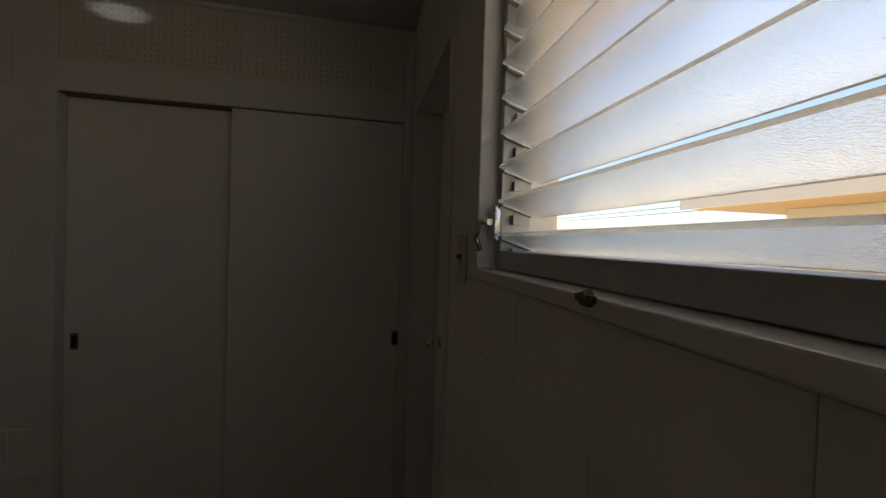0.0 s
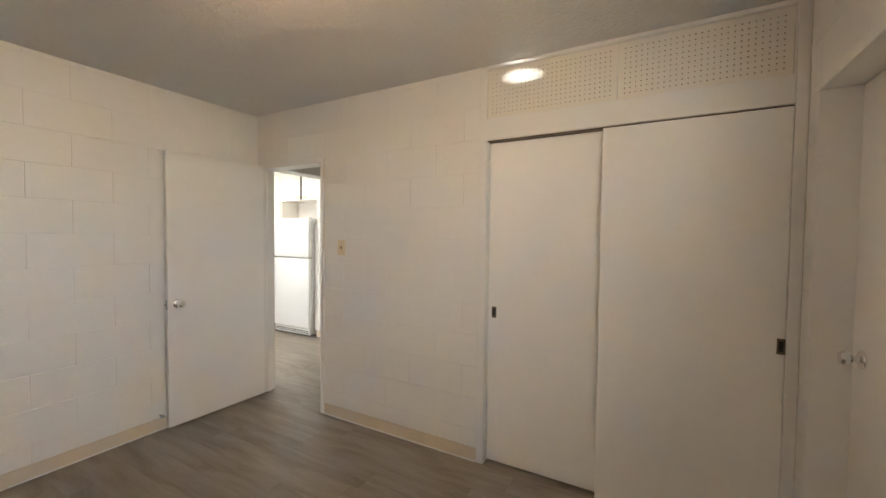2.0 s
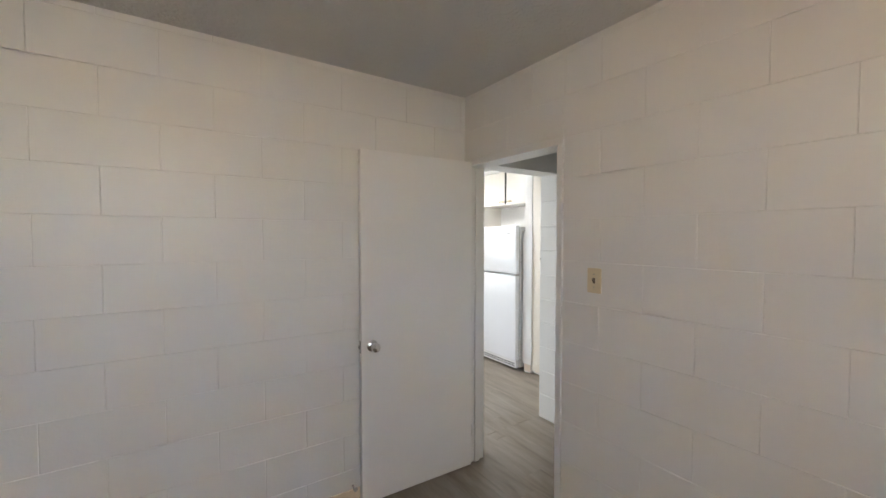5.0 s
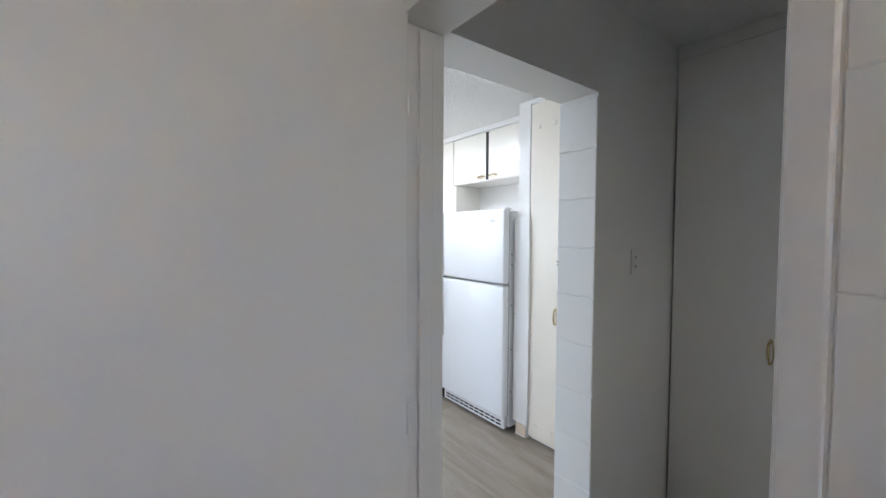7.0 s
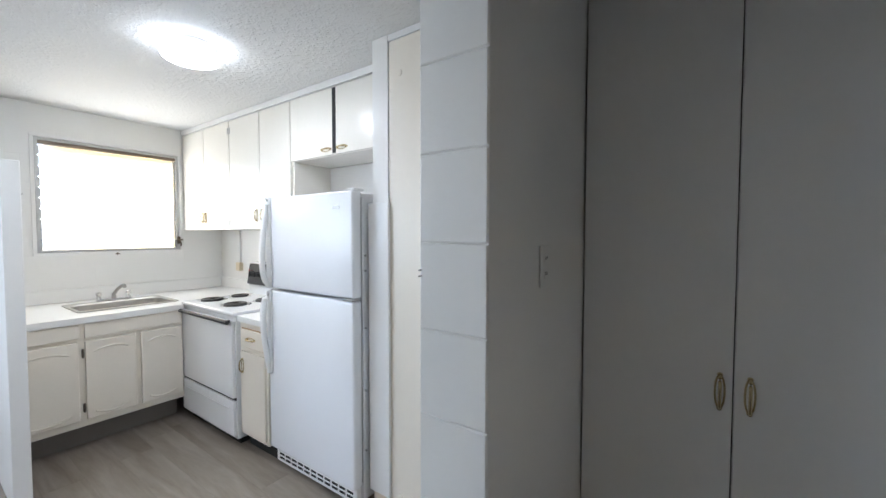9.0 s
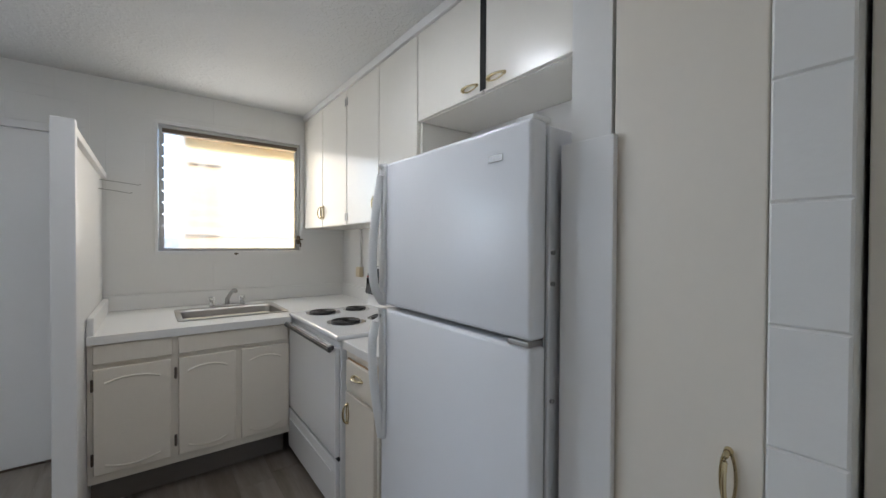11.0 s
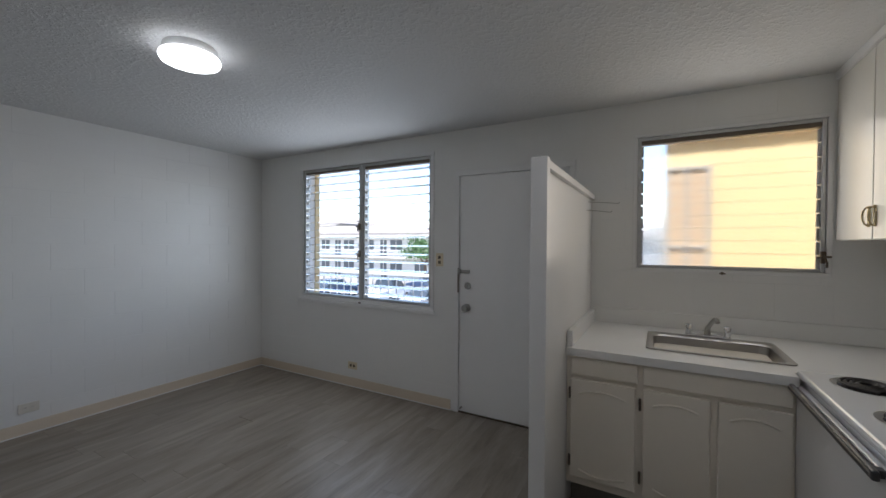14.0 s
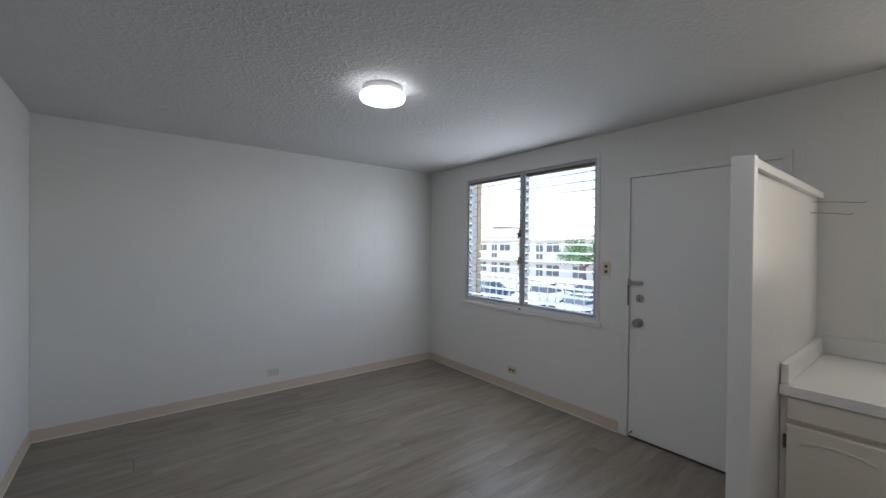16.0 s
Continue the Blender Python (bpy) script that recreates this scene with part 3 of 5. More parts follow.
# front door
ff = thing("door_frame", (XF, -0.05, 0), "white painted front door frame", "door frame")
frame_bars("jamb", "x", XF - 0.15, XF + 0.012, (FD[0] - 0.03, FD[1] + 0.03, 0, FD[3] + 0.03), 0.045, PAINT, ff)
fd = thing("door_3", (XF, -0.05, 0), "white flush front door, closed, with three locks", "door")
fd["kind"] = "structure"
bpart("leaf", (XF - 0.045, XF - 0.004, FD[0] + 0.017, FD[1] - 0.017, 0.012, FD[3] - 0.017), DOORP, fd)
knob(fd, (XF - 0.004, -0.435, 0.905), (1, 0, 0), STEEL, "round satin steel door knob", 0.03)
bm = bmesh.new()
lathe(bm, [(0.030, 0), (0.030, 0.008), (0.024, 0.014), (0.006, 0.014)], Matrix.Translation((XF - 0.004, -0.430, 1.09)) @ Matrix.Rotation(radians(90), 4, "Y"), 24)
rbox(bm, XF + 0.008, XF + 0.022, -0.434, -0.426, 1.075, 1.105, r=0.002)
part("deadbolt", bm, STEEL, fd, "round steel deadbolt with thumb turn", True)
bm = bmesh.new()
rbox(bm, XF - 0.003, XF + 0.014, -0.50, -0.41, 1.195, 1.225, r=0.004)
rbox(bm, XF + 0.013, XF + 0.024, -0.515, -0.49, 1.19, 1.235, r=0.003)
part("door_guard", bm, STEEL, fd, "steel swing-bar door guard", True)
bpart("guard_strip", (XF + 0.0125, XF + 0.020, -0.518, -0.506, 1.03, 1.24), BRONZE, fd, "dark metal strike strip")
bm = bmesh.new()
cyl(bm, (XF - 0.003, FD[0] + 0.045, 0.05), (XF + 0.03, FD[0] + 0.045, 0.045), 0.007)
part("kick_down_stop", bm, STEEL, fd, "", True)

# added strip stops daylight leaking in and darkens the gap under the door
bpart("threshold", (XF - 0.15, XF - 0.001, FD[0] + 0.016, FD[1] - 0.016, -0.004, 0.0118), BRONZE, ff, "dark sill strip added to block light under the front door", 0)

# ---- plates and outlets ----
def plate(name, label, category, at, normal, w=0.072, h=0.115, kind="switch", material=IVORY):
    """A wall plate, built facing +y' and turned to its wall's normal."""
    t = thing(name, at, label, category)
    m = Matrix.Translation(at) @ Vector(normal).to_track_quat("Z", "Y").to_matrix().to_4x4()
    bm = bmesh.new()
    rbox(bm, -w / 2, w / 2, -h / 2, h / 2, 0.0008, 0.006, r=0.0025)
    bmesh.ops.transform(bm, verts=bm.verts, matrix=m)
    cover = part("cover", bm, material, t)
    if kind == "switch":
        bm = bmesh.new()
        box(bm, -0.006, 0.006, -0.013, 0.013, 0.0062, 0.0070)
        bmesh.ops.transform(bm, verts=bm.verts, matrix=m)
        part("slot", bm, BRONZE, cover)
        bm = bmesh.new()
        rbox(bm, -0.004, 0.004, 0.0, 0.010, 0.0072, 0.017, r=0.001)
        bmesh.ops.transform(bm, verts=bm.verts, matrix=m)
        part("toggle", bm, BRONZE, t, "brown toggle lever")
        holes = ((0, 0.03), (0, -0.03))
    else:
        holes = ()
        wide = w > h
        for s in (-1, 1):
            cx, cy = (s * 0.021, 0) if wide else (0, s * 0.021)
            bm = bmesh.new()
            rbox(bm, cx - 0.013, cx + 0.013, cy - 0.013, cy + 0.013, 0.0062, 0.0078, r=0.0006, seg=1)
            bmesh.ops.transform(bm, verts=bm.verts, matrix=m)
            sock = part("socket", bm, material if kind == "outlet" else BRONZE, t)
            for q in (-0.005, 0.005):
                bm = bmesh.new()
                box(bm, cx + q - 0.0012, cx + q + 0.0012, cy - 0.003, cy + 0.006, 0.008, 0.0086)
                bmesh.ops.transform(bm, verts=bm.verts, matrix=m)
                part("slot", bm, DARK, sock)
    for hx, hy in holes:
        bm = bmesh.new()
        cyl(bm, (hx, hy, 0.0062), (hx, hy, 0.0075), 0.003, seg=10)
        bmesh.ops.transform(bm, verts=bm.verts, matrix=m)
        part("screw", bm, STEEL, t)
    return t


plate("light_switch", "ivory toggle light switch plate by the bedroom door", "light switch", (1.012, -0.004, 1.337), (0, -1, 0))
plate("light_switch", "ivory toggle light switch plate beside the window", "light switch", (XE - 0.004, -1.04, 1.40), (-1, 0, 0))
plate("light_switch", "white painted switch plate on the hall wall", "light switch", (0.015, 1.245, 1.355), (1, 0, 0), material=PAINT, kind="outlet")
plate("wall_plate", "ivory plate with two dark buttons by the front door", "wall plate", (XF + 0.004, -0.70, 1.305), (1, 0, 0), kind="button")
plate("wall_outlet", "ivory outlet with brown sockets under the living room window", "outlet", (XF + 0.004, -1.70, 0.215), (1, 0, 0), w=0.115, h=0.072, kind="button")
plate("wall_outlet", "painted outlet low on the living room wall", "outlet", (-1.86, YS + 0.004, 0.20), (0, 1, 0), w=0.115, h=0.072, kind="outlet", material=mat("off_white_plate", (0.68, 0.64, 0.56), 0.4))


# ---- ceiling lamps ----
def disc_lamp(x, y, label):
    t = thing("ceiling_lamp", (x, y, HL), label, "ceiling lamp", "round flush ceiling lamps")
    bm = bmesh.new()
    lathe(bm, [(0.118, -0.001), (0.120, -0.010), (0.122, -0.040), (0.120, -0.045)], pose(x, y, HL), 48)
    part("base", bm, HANDLE_W, t, "white metal base ring", True)
    bm = bmesh.new()
    lathe(bm, [(0.132, -0.0455), (0.136, -0.058), (0.128, -0.074), (0.09, -0.088), (0.05, -0.094), (0.004, -0.096)], pose(x, y, HL), 48)
    part("diffuser", bm, LED, t, "glowing white diffuser", True)


disc_lamp(*LIVING_LAMP, "round white flush ceiling lamp, lit, in the living room")
disc_lamp(*KITCHEN_LAMP, "round white flush ceiling lamp, lit, in the kitchen")
bx, by = BED_LAMP
gl = thing("ceiling_lamp", (bx, by, HB), "warm lit glass bowl ceiling lamp with brass finial", "ceiling lamp")
bm = bmesh.new()
lathe(bm, [(0.13, -0.001), (0.135, -0.04), (0.125, -0.075)], pose(bx, by, HB), 40)
part("pan", bm, BRASS, gl, "brass ceiling pan", True)
bm = bmesh.new()
lathe(bm, [(0.123, -0.0355), (0.138, -0.05), (0.132, -0.09), (0.105, -0.125), (0.06, -0.147), (0.015, -0.153)], pose(bx, by, HB - 0.04), 40)
bowl = part("glass_bowl", bm, WARMGLOBE, gl, "glowing frosted glass bowl", True)
bm = bmesh.new()
lathe(bm, [(0.016, -0.1535), (0.018, -0.16), (0.010, -0.166), (0.012, -0.174), (0.003, -0.182)], pose(bx, by, HB - 0.04), 20)
part("finial", bm, BRONZE, gl, "dark brass finial", True)


# ---- kitchen ----
def ring_pull(parent, at, normal, vertical=True, material=BRASS, L=0.085):
    """An oval cabinet pull: two posts and a flattened loop."""
    at, n = Vector(at), Vector(normal)
    side = Vector((0, 0, 1)) if vertical else n.cross(Vector((0, 0, 1)))
    wv = n.cross(side)
    bm = bmesh.new()
    pts = [at + n * (0.006 + 0.019 * math.sin(math.pi * k / 12)) + side * (-math.cos(math.pi * k / 12) * L / 2) for k in range(13)]
    tube(bm, pts, 0.0045)
    for s in (-1, 1):
        cyl(bm, at + side * s * L / 2, at + side * s * L / 2 + n * 0.009, 0.008, 0.006, 14)
    for q in (-1, 1):
        pts = [at + n * 0.003 + side * (-math.cos(math.pi * k / 12) * L / 2) + wv * q * 0.012 * math.sin(math.pi * k / 12) for k in range(13)]
        tube(bm, pts, 0.0028, 8)
    return part("pull", bm, material, parent, "oval pale brass pull", True)


def hinge(parent, x, y, z, material=BRONZE):
    bm = bmesh.new()
    rbox(bm, x - 0.004, x + 0.006, y - 0.006, y + 0.006, z - 0.028, z + 0.028, r=0.002)
    cyl(bm, (x + 0.006, y, z - 0.03), (x + 0.006, y, z + 0.03), 0.004, seg=10)
    return part("hinge", bm, material, parent, "dark metal hinge")


CF = -2.98   # face of the sink cabinet
sc = thing("sink_cabinet", (-3.35, 1.04, 0), "cream painted sink base cabinet with arched panel doors", "cabinet")
bpart("body", (XF + 0.001, CF, 0.5605, 1.50, 0.17, 0.855), CREAM, sc, "", 0.002)
# toe board coloured dark to stand for the shade under the cabinet
bpart("toe_kick", (XF + 0.001, CF - 0.14, 0.5605, 1.50, 0.0, 0.1695), mat("toe_kick_shade", (0.22, 0.20, 0.18), 0.6), sc, "toe board, shade put into its dark colour", 0)


def arched_door(parent, y0, y1, z0, z1):
    d = bpart("door", (CF + 0.001, CF + 0.020, y0, y1, z0, z1), CREAM, parent, "", 0.005)
    for zc, s in ((z1 - 0.075, 1), (z0 + 0.045, -1)):
        bm = bmesh.new()
        c, hw = (y0 + y1) / 2, (y1 - y0) / 2 - 0.045
        pts = [(CF + 0.0195, c + hw * (k / 8 - 1), zc + s * 0.022 * (1 - abs(k / 8 - 1) ** 2.2)) for k in range(17)]
        tube(bm, pts, 0.006, 8)
        part("arch_moulding", bm, CREAM, d, "routed arch moulding")
    return d


for y0, y1 in ((0.582, 0.892), (0.925, 1.199), (1.228, 1.490)):
    arched_door(sc, y0, y1, 0.215, 0.735)
for y0, y1 in ((0.582, 0.900), (0.925, 1.490)):
    bpart("drawer_front", (CF + 0.001, CF + 0.018, y0, y1, 0.757, 0.852), CREAM, sc, "", 0.005)
for y in (0.580, 0.913):
    for z in (0.30, 0.66):
        hinge(sc, CF + 0.016, y, z)

# worktop with sink hole, backsplash
SX0, SX1, SY0, SY1 = -3.60, -3.13, 0.93, 1.545
wt = thing("worktop", (-3.3, 1.3, 0.9), "white laminate worktop with backsplash round the sink", "worktop")
for d in ((XF + 0.001, SX0 + 0.02, 0.561, YK - 0.001), (SX1 - 0.02, -3.022, 1.502, YK - 0.001), (SX1 - 0.02, -2.95, 0.561, 1.5015), (SX0 + 0.02, SX1 - 0.02, 0.561, SY0 + 0.02), (SX0 + 0.02, SX1 - 0.02, SY1 - 0.02, YK - 0.001)):
    bpart("top", (*d, 0.857, 0.898), LAMINATE, wt, "", 0)
bpart("back_splash", (XF + 0.001, XF + 0.02, 0.561, YK - 0.022, 0.899, 1.0), LAMINATE, wt)
bpart("back_splash", (XF + 0.001, -3.0, YK - 0.021, YK - 0.001, 0.899, 1.0), LAMINATE, wt)
bpart("side_splash", (XF + 0.021, -2.97, 0.561, 0.589, 0.899, 0.985), LAMINATE, wt)

sk = thing("sink", (-3.36, 1.24, 0.9), "stainless steel single bowl kitchen sink", "sink")
bm = bmesh.new()
loops = []
for ins, z in ((0.0, 0.900), (0.0, 0.905), (0.022, 0.905), (0.032, 0.897), (0.045, 0.76), (0.075, 0.742)):
    lp = []
    x0, x1, y0, y1 = SX0 + ins + (0.045 if ins > 0.01 else 0), SX1 - ins, SY0 + ins, SY1 - ins
    r = 0.03 + ins * 0.6
    for cx, cy, a0 in ((x1 - r, y1 - r, 0), (x0 + r, y1 - r, 90), (x0 + r, y0 + r, 180), (x1 - r, y0 + r, 270)):
        for k in range(7):
            a = radians(a0 + 15 * k)
            lp.append(bm.verts.new((cx + r * math.cos(a), cy + r * math.sin(a), z)))
    loops.append(lp)
for a, b in zip(loops, loops[1:]):
    for i in range(len(a)):
        bm.faces.new((a[i], a[(i + 1) % len(a)], b[(i + 1) % len(a)], b[i]))
bm.faces.new(loops[-1])
part("bowl", bm, STEEL, sk, "", True)
bm = bmesh.new()
lathe(bm, [(0.042, 0.0), (0.042, 0.003), (0.03, 0.004), (0.012, 0.002)], pose(-3.34, 1.24, 0.743), 24)
part("drain", bm, CHROME, sk, "chrome drain", True)

fc = thing("faucet", (-3.57, 1.24, 0.905), "chrome two-handle kitchen faucet behind the sink", "faucet")
bm = bmesh.new()
rbox(bm, -3.597, -3.548, 1.13, 1.35, 0.906, 0.922, r=0.006)
part("deck_plate", bm, CHROME, fc, "", True)
bm = bmesh.new()
cyl(bm, (-3.572, 1.24, 0.92), (-3.572, 1.24, 0.965), 0.017, 0.013)
tube(bm, [(-3.572, 1.24, 0.95), (-3.55, 1.245, 0.975), (-3.51, 1.254, 1.004), (-3.46, 1.265, 1.030), (-3.435, 1.270, 1.032), (-3.425, 1.272, 1.018)], 0.012, 14)
part("spout", bm, STEEL, fc, "", True)
for y in (1.145, 1.335):
    bm = bmesh.new()
    lathe(bm, [(0.016, 0), (0.014, 0.02), (0.011, 0.024), (0.018, 0.032), (0.020, 0.05), (0.014, 0.056)], pose(-3.572, y, 0.922), 16)
    rbox(bm, -3.585, -3.53, y - 0.007, y + 0.007, 0.958, 0.968, r=0.003)
    part("handle", bm, CHROME, fc, "chrome lever handle", True)

# partition beside the front door
pt = thing("partition", (-3.1, 0.54, 0), "white painted low partition wall with capped top and end post", "partition")
bpart("panel", (XF + 0.001, -2.45, 0.535, 0.558, 0.0, 1.765), PAINT, pt)
bpart("end_post", (-2.4495, -2.405, 0.522, 0.590, 0.0, 1.80), PAINT, pt)
bpart("cap", (XF + 0.001, -2.45, 0.522, 0.580, 1.766, 1.80), PAINT, pt)
bpart("base_strip", (-2.93, -2.45, 0.5585, 0.567, 0.0, 0.07), PAINT, pt)
for i, (z, l) in enumerate(((1.735, 0.19), (1.675, 0.15))):
    rd = thing("wire_hook", (-3.62 + 0.05 * i, 0.56, z), "thin bent wire rod sticking out of the partition", "wire hook", "wire rods")
    bm = bmesh.new()
    tube(bm, [(-3.62 + 0.05 * i, 0.5605, z), (-3.615 + 0.05 * i, 0.56 + l * 0.5, z - 0.008), (-3.60 + 0.05 * i, 0.56 + l, z - 0.02), (-3.598 + 0.05 * i, 0.57 + l, z - 0.012)], 0.0022, 8)
    part("rod", bm, STEEL, rd)

# stove
SV0, SV1 = -3.010, -2.215
st = thing("stove", ((SV0 + SV1) / 2, 1.85, 0), "white electric stove with four coil burners and black control panel", "stove")
bpart("body", (SV0, SV1, 1.525, 2.13, 0.05, 0.885), ENAMEL, st, "", 0.004)
bpart("cooktop", (SV0 - 0.002, SV1 + 0.002, 1.505, 2.13, 0.886, 0.915), ENAMEL, st, "", 0.010)
bpart("oven_door", (SV0 + 0.008, SV1 - 0.008, 1.500, 1.524, 0.335, 0.855), ENAMEL, st, "", 0.006)
bpart("door_gap", (SV0 + 0.004, SV1 - 0.004, 1.515, 1.5245, 0.318, 0.334), DARK, st, "dark gap over the drawer", 0)
bpart("drawer", (SV0 + 0.008, SV1 - 0.008, 1.502, 1.524, 0.075, 0.317), ENAMEL, st, "", 0.006)
bpart("drawer_groove", (SV0 + 0.05, SV1 - 0.05, 1.494, 1.5015, 0.255, 0.268), ENAMEL, st, "", 0.003)
bpart("plinth", (SV0 + 0.03, SV1 - 0.03, 1.56, 2.1, 0.0, 0.0495), DARK, st, "", 0)
bm = bmesh.new()
rbox(bm, SV0 + 0.01, SV1 - 0.01, 1.468, 1.486, 0.840, 0.868, r=0.006)
for x in (SV0 + 0.04, SV1 - 0.04):
    box(bm, x - 0.012, x + 0.012, 1.484, 1.502, 0.845, 0.865)
hb = part("door_handle", bm, HANDLE_D, st, "black bar handle with steel face")
bpart("handle_face", (SV0 + 0.02, SV1 - 0.02, 1.4665, 1.4678, 0.856, 0.862), STEEL, hb, "", 0)
bm = bmesh.new()
vs = box(bm, SV0, SV1, 2.05, 2.14, 0.916, 1.19)
for v in vs:
    if v.co.z > 1 and v.co.y < 2.08:
        v.co.y += 0.03
part("backguard", bm, ENAMEL, st)
bm = bmesh.new()
vs = box(bm, SV0 + 0.0, SV1, 2.028, 2.047, 1.0, 1.178)
for v in vs:
    if v.co.z > 1.1:
        v.co.y += 0.028
bmesh.ops.bevel(bm, geom=list(bm.edges), offset=0.006, segments=2, affect="EDGES")
cp = part("control_panel", bm, BLACK, st, "glossy black control panel")
for i, x in enumerate((SV0 + 0.07, SV0 + 0.145, SV1 - 0.145, SV1 - 0.07)):
    bm = bmesh.new()
    lathe(bm, [(0.024, 0), (0.022, 0.012), (0.018, 0.022), (0.002, 0.023)], Matrix.Translation((x, 2.040, 1.09)) @ Matrix.Rotation(radians(82), 4, "X"), 20)
    rbox(bm, x - 0.004, x + 0.004, 2.008, 2.022, 1.068, 1.112, r=0.002)
    part("knob", bm, BLACK, cp, "", True)
bm = bmesh.new()
cyl(bm, (SV0 + 0.035, 2.040, 1.12), (SV0 + 0.035, 2.028, 1.12), 0.006, seg=10)
part("indicator", bm, BULB, cp, "small red indicator")
for x, y, r in ((-2.86, 1.675, 0.088), (-2.87, 1.90, 0.072), (-2.50, 1.675, 0.088), (-2.50, 1.90, 0.072)):
    bm = bmesh.new()
    lathe(bm, [(r + 0.018, 0.0), (r + 0.018, 0.004), (r + 0.006, 0.005), (r * 0.9, 0.0015), (0.01, 0.001)], pose(x, y, 0.9155), 32)
    bn = part("drip_pan", bm, CHROME, st, "chrome drip pan", True)
    bm = bmesh.new()
    turns = 4
    tube(bm, [(x + (0.018 + (r - 0.022) * k / 90) * math.cos(2 * math.pi * turns * k / 90), y + (0.018 + (r - 0.022) * k / 90) * math.sin(2 * math.pi * turns * k / 90), 0.925) for k in range(91)], 0.0058, 7)
    for a in (0, 2.09, 4.19):
        cyl(bm, (x, y, 0.9195), (x + r * 0.95 * math.cos(a), y + r * 0.95 * math.sin(a), 0.9195), 0.003, seg=6)
    part("coil", bm, COIL, bn, "black spiral heating coil", True)

# small base cabinet between stove and fridge
bc = thing("base_cabinet", (-2.03, 1.85, 0), "narrow cream base cabinet with one drawer and door", "cabinet")
BX0, BX1 = -2.195, -1.868
bpart("body", (BX0, BX1, 1.545, YK - 0.001, 0.10, 0.858), CREAM, bc, "", 0.002)
bpart("toe_kick", (BX0, BX1, 1.60, YK - 0.001, 0.0, 0.0995), DARK, bc, "", 0)
dr = bpart("drawer_front", (BX0 + 0.035, BX1 - 0.02, 1.527, 1.544, 0.70, 0.815), CREAM, bc)
bpart("drawer_edge", (BX0 + 0.028, BX1 - 0.013, 1.540, 1.5445, 0.693, 0.822), mat("bare_wood_edge", (0.45, 0.28, 0.14), 0.6, var=0.1), bc, "bare wood edge round the drawer", 0)
ring_pull(dr, (-2.03, 1.527, 0.76), (0, -1, 0), False)
dd = bpart("door", (BX0 + 0.028, BX1 - 0.013, 1.527, 1.544, 0.13, 0.668), CREAM, bc)
ring_pull(dd, (BX0 + 0.06, 1.527, 0.575), (0, -1, 0))
w2 = thing("worktop", (-2.03, 1.85, 0.9), "short white laminate worktop beside the fridge", "worktop")
bpart("top", (BX0 - 0.005, BX1 + 0.008, 1.525, YK - 0.022, 0.859, 0.898), LAMINATE, w2)
bpart("back_splash", (BX0 - 0.005, BX1 + 0.008, YK - 0.021, YK - 0.001, 0.859, 1.0), LAMINATE, w2)

# fridge
FX0, FX1, FY = -1.852, -1.085, 1.542
fg = thing("fridge", ((FX0 + FX1) / 2, 1.85, 0), "white top-freezer refrigerator with pebbled doors and side handles", "refrigerator")
bpart("body", (FX0 + 0.004, FX1 - 0.004, FY + 0.072, 2.17, 0.03, 1.652), FRIDGE, fg, "", 0.006)
bpart("gasket", (FX0 + 0.012, FX1 - 0.012, FY + 0.062, FY + 0.0715, 0.13, 1.63), GREYP, fg, "grey door gasket", 0)
bm = bmesh.new()
rbox(bm, FX0, FX1, FY, FY + 0.0615, 1.112, 1.662, r=0.014, seg=4)
fz = part("freezer_door", bm, FRIDGE, fg, "white pebbled freezer door", True)
bm = bmesh.new()
rbox(bm, FX0, FX1, FY, FY + 0.0615, 0.115, 1.097, r=0.014, seg=4)
fl = part("fridge_door", bm, FRIDGE, fg, "white pebbled fridge door", True)
bpart("hinge_cover", (FX1 - 0.07, FX1 - 0.012, FY + 0.02, FY + 0.09, 1.6625, 1.676), HANDLE_W, fg, "white plastic hinge cover", 0.004)
bpart("middle_hinge", (FX1 - 0.075, FX1 - 0.004, FY - 0.002, FY + 0.05, 1.0975, 1.1115), STEEL, fg, "steel middle hinge", 0.003)
bpart("base_grille", (FX0 + 0.02, FX1 - 0.02, FY + 0.035, FY + 0.065, 0.02, 0.105), HANDLE_W, fg, "white base grille with dark slots", 0.003)
for i in range(11):
    xs = FX0 + 0.05 + i * 0.062
    for z in (0.04, 0.065):
        bpart("slot", (xs, xs + 0.048, FY + 0.0335, FY + 0.0348, z, z + 0.013), DARK, fg, "", 0)


def fridge_handle(parent, z0, z1, out_top):
    bm = bmesh.new()
    pts = []
    for k in range(15):
        s = k / 14
        q = 1 - s if out_top else s
        off = 0.012 + 0.040 * math.sin(math.pi * min(1, max(0, q)) ** 0.6)
        pts.append((FX0 + 0.030, FY - off, z0 + (z1 - z0) * s))
    tube(bm, [(FX0 + 0.030, FY + 0.004, z0 - 0.002)] + pts + [(FX0 + 0.030, FY + 0.004, z1 + 0.002)], 0.017, 12)
    rbox(bm, FX0 + 0.008, FX0 + 0.052, FY - 0.014, FY - 0.0003, z0, z1, r=0.005)
    return part("handle", bm, HANDLE_W, parent, "curved white plastic handle", True)


fridge_handle(fz, 1.127, 1.650, False)
fridge_handle(fl, 0.60, 1.083, True)
bm = bmesh.new()
rbox(bm, FX1 - 0.150, FX1 - 0.095, FY - 0.003, FY - 0.0003, 1.57, 1.588, r=0.001, seg=1)
badge = part("badge", bm, ALU, fz, "small silver maker's badge")
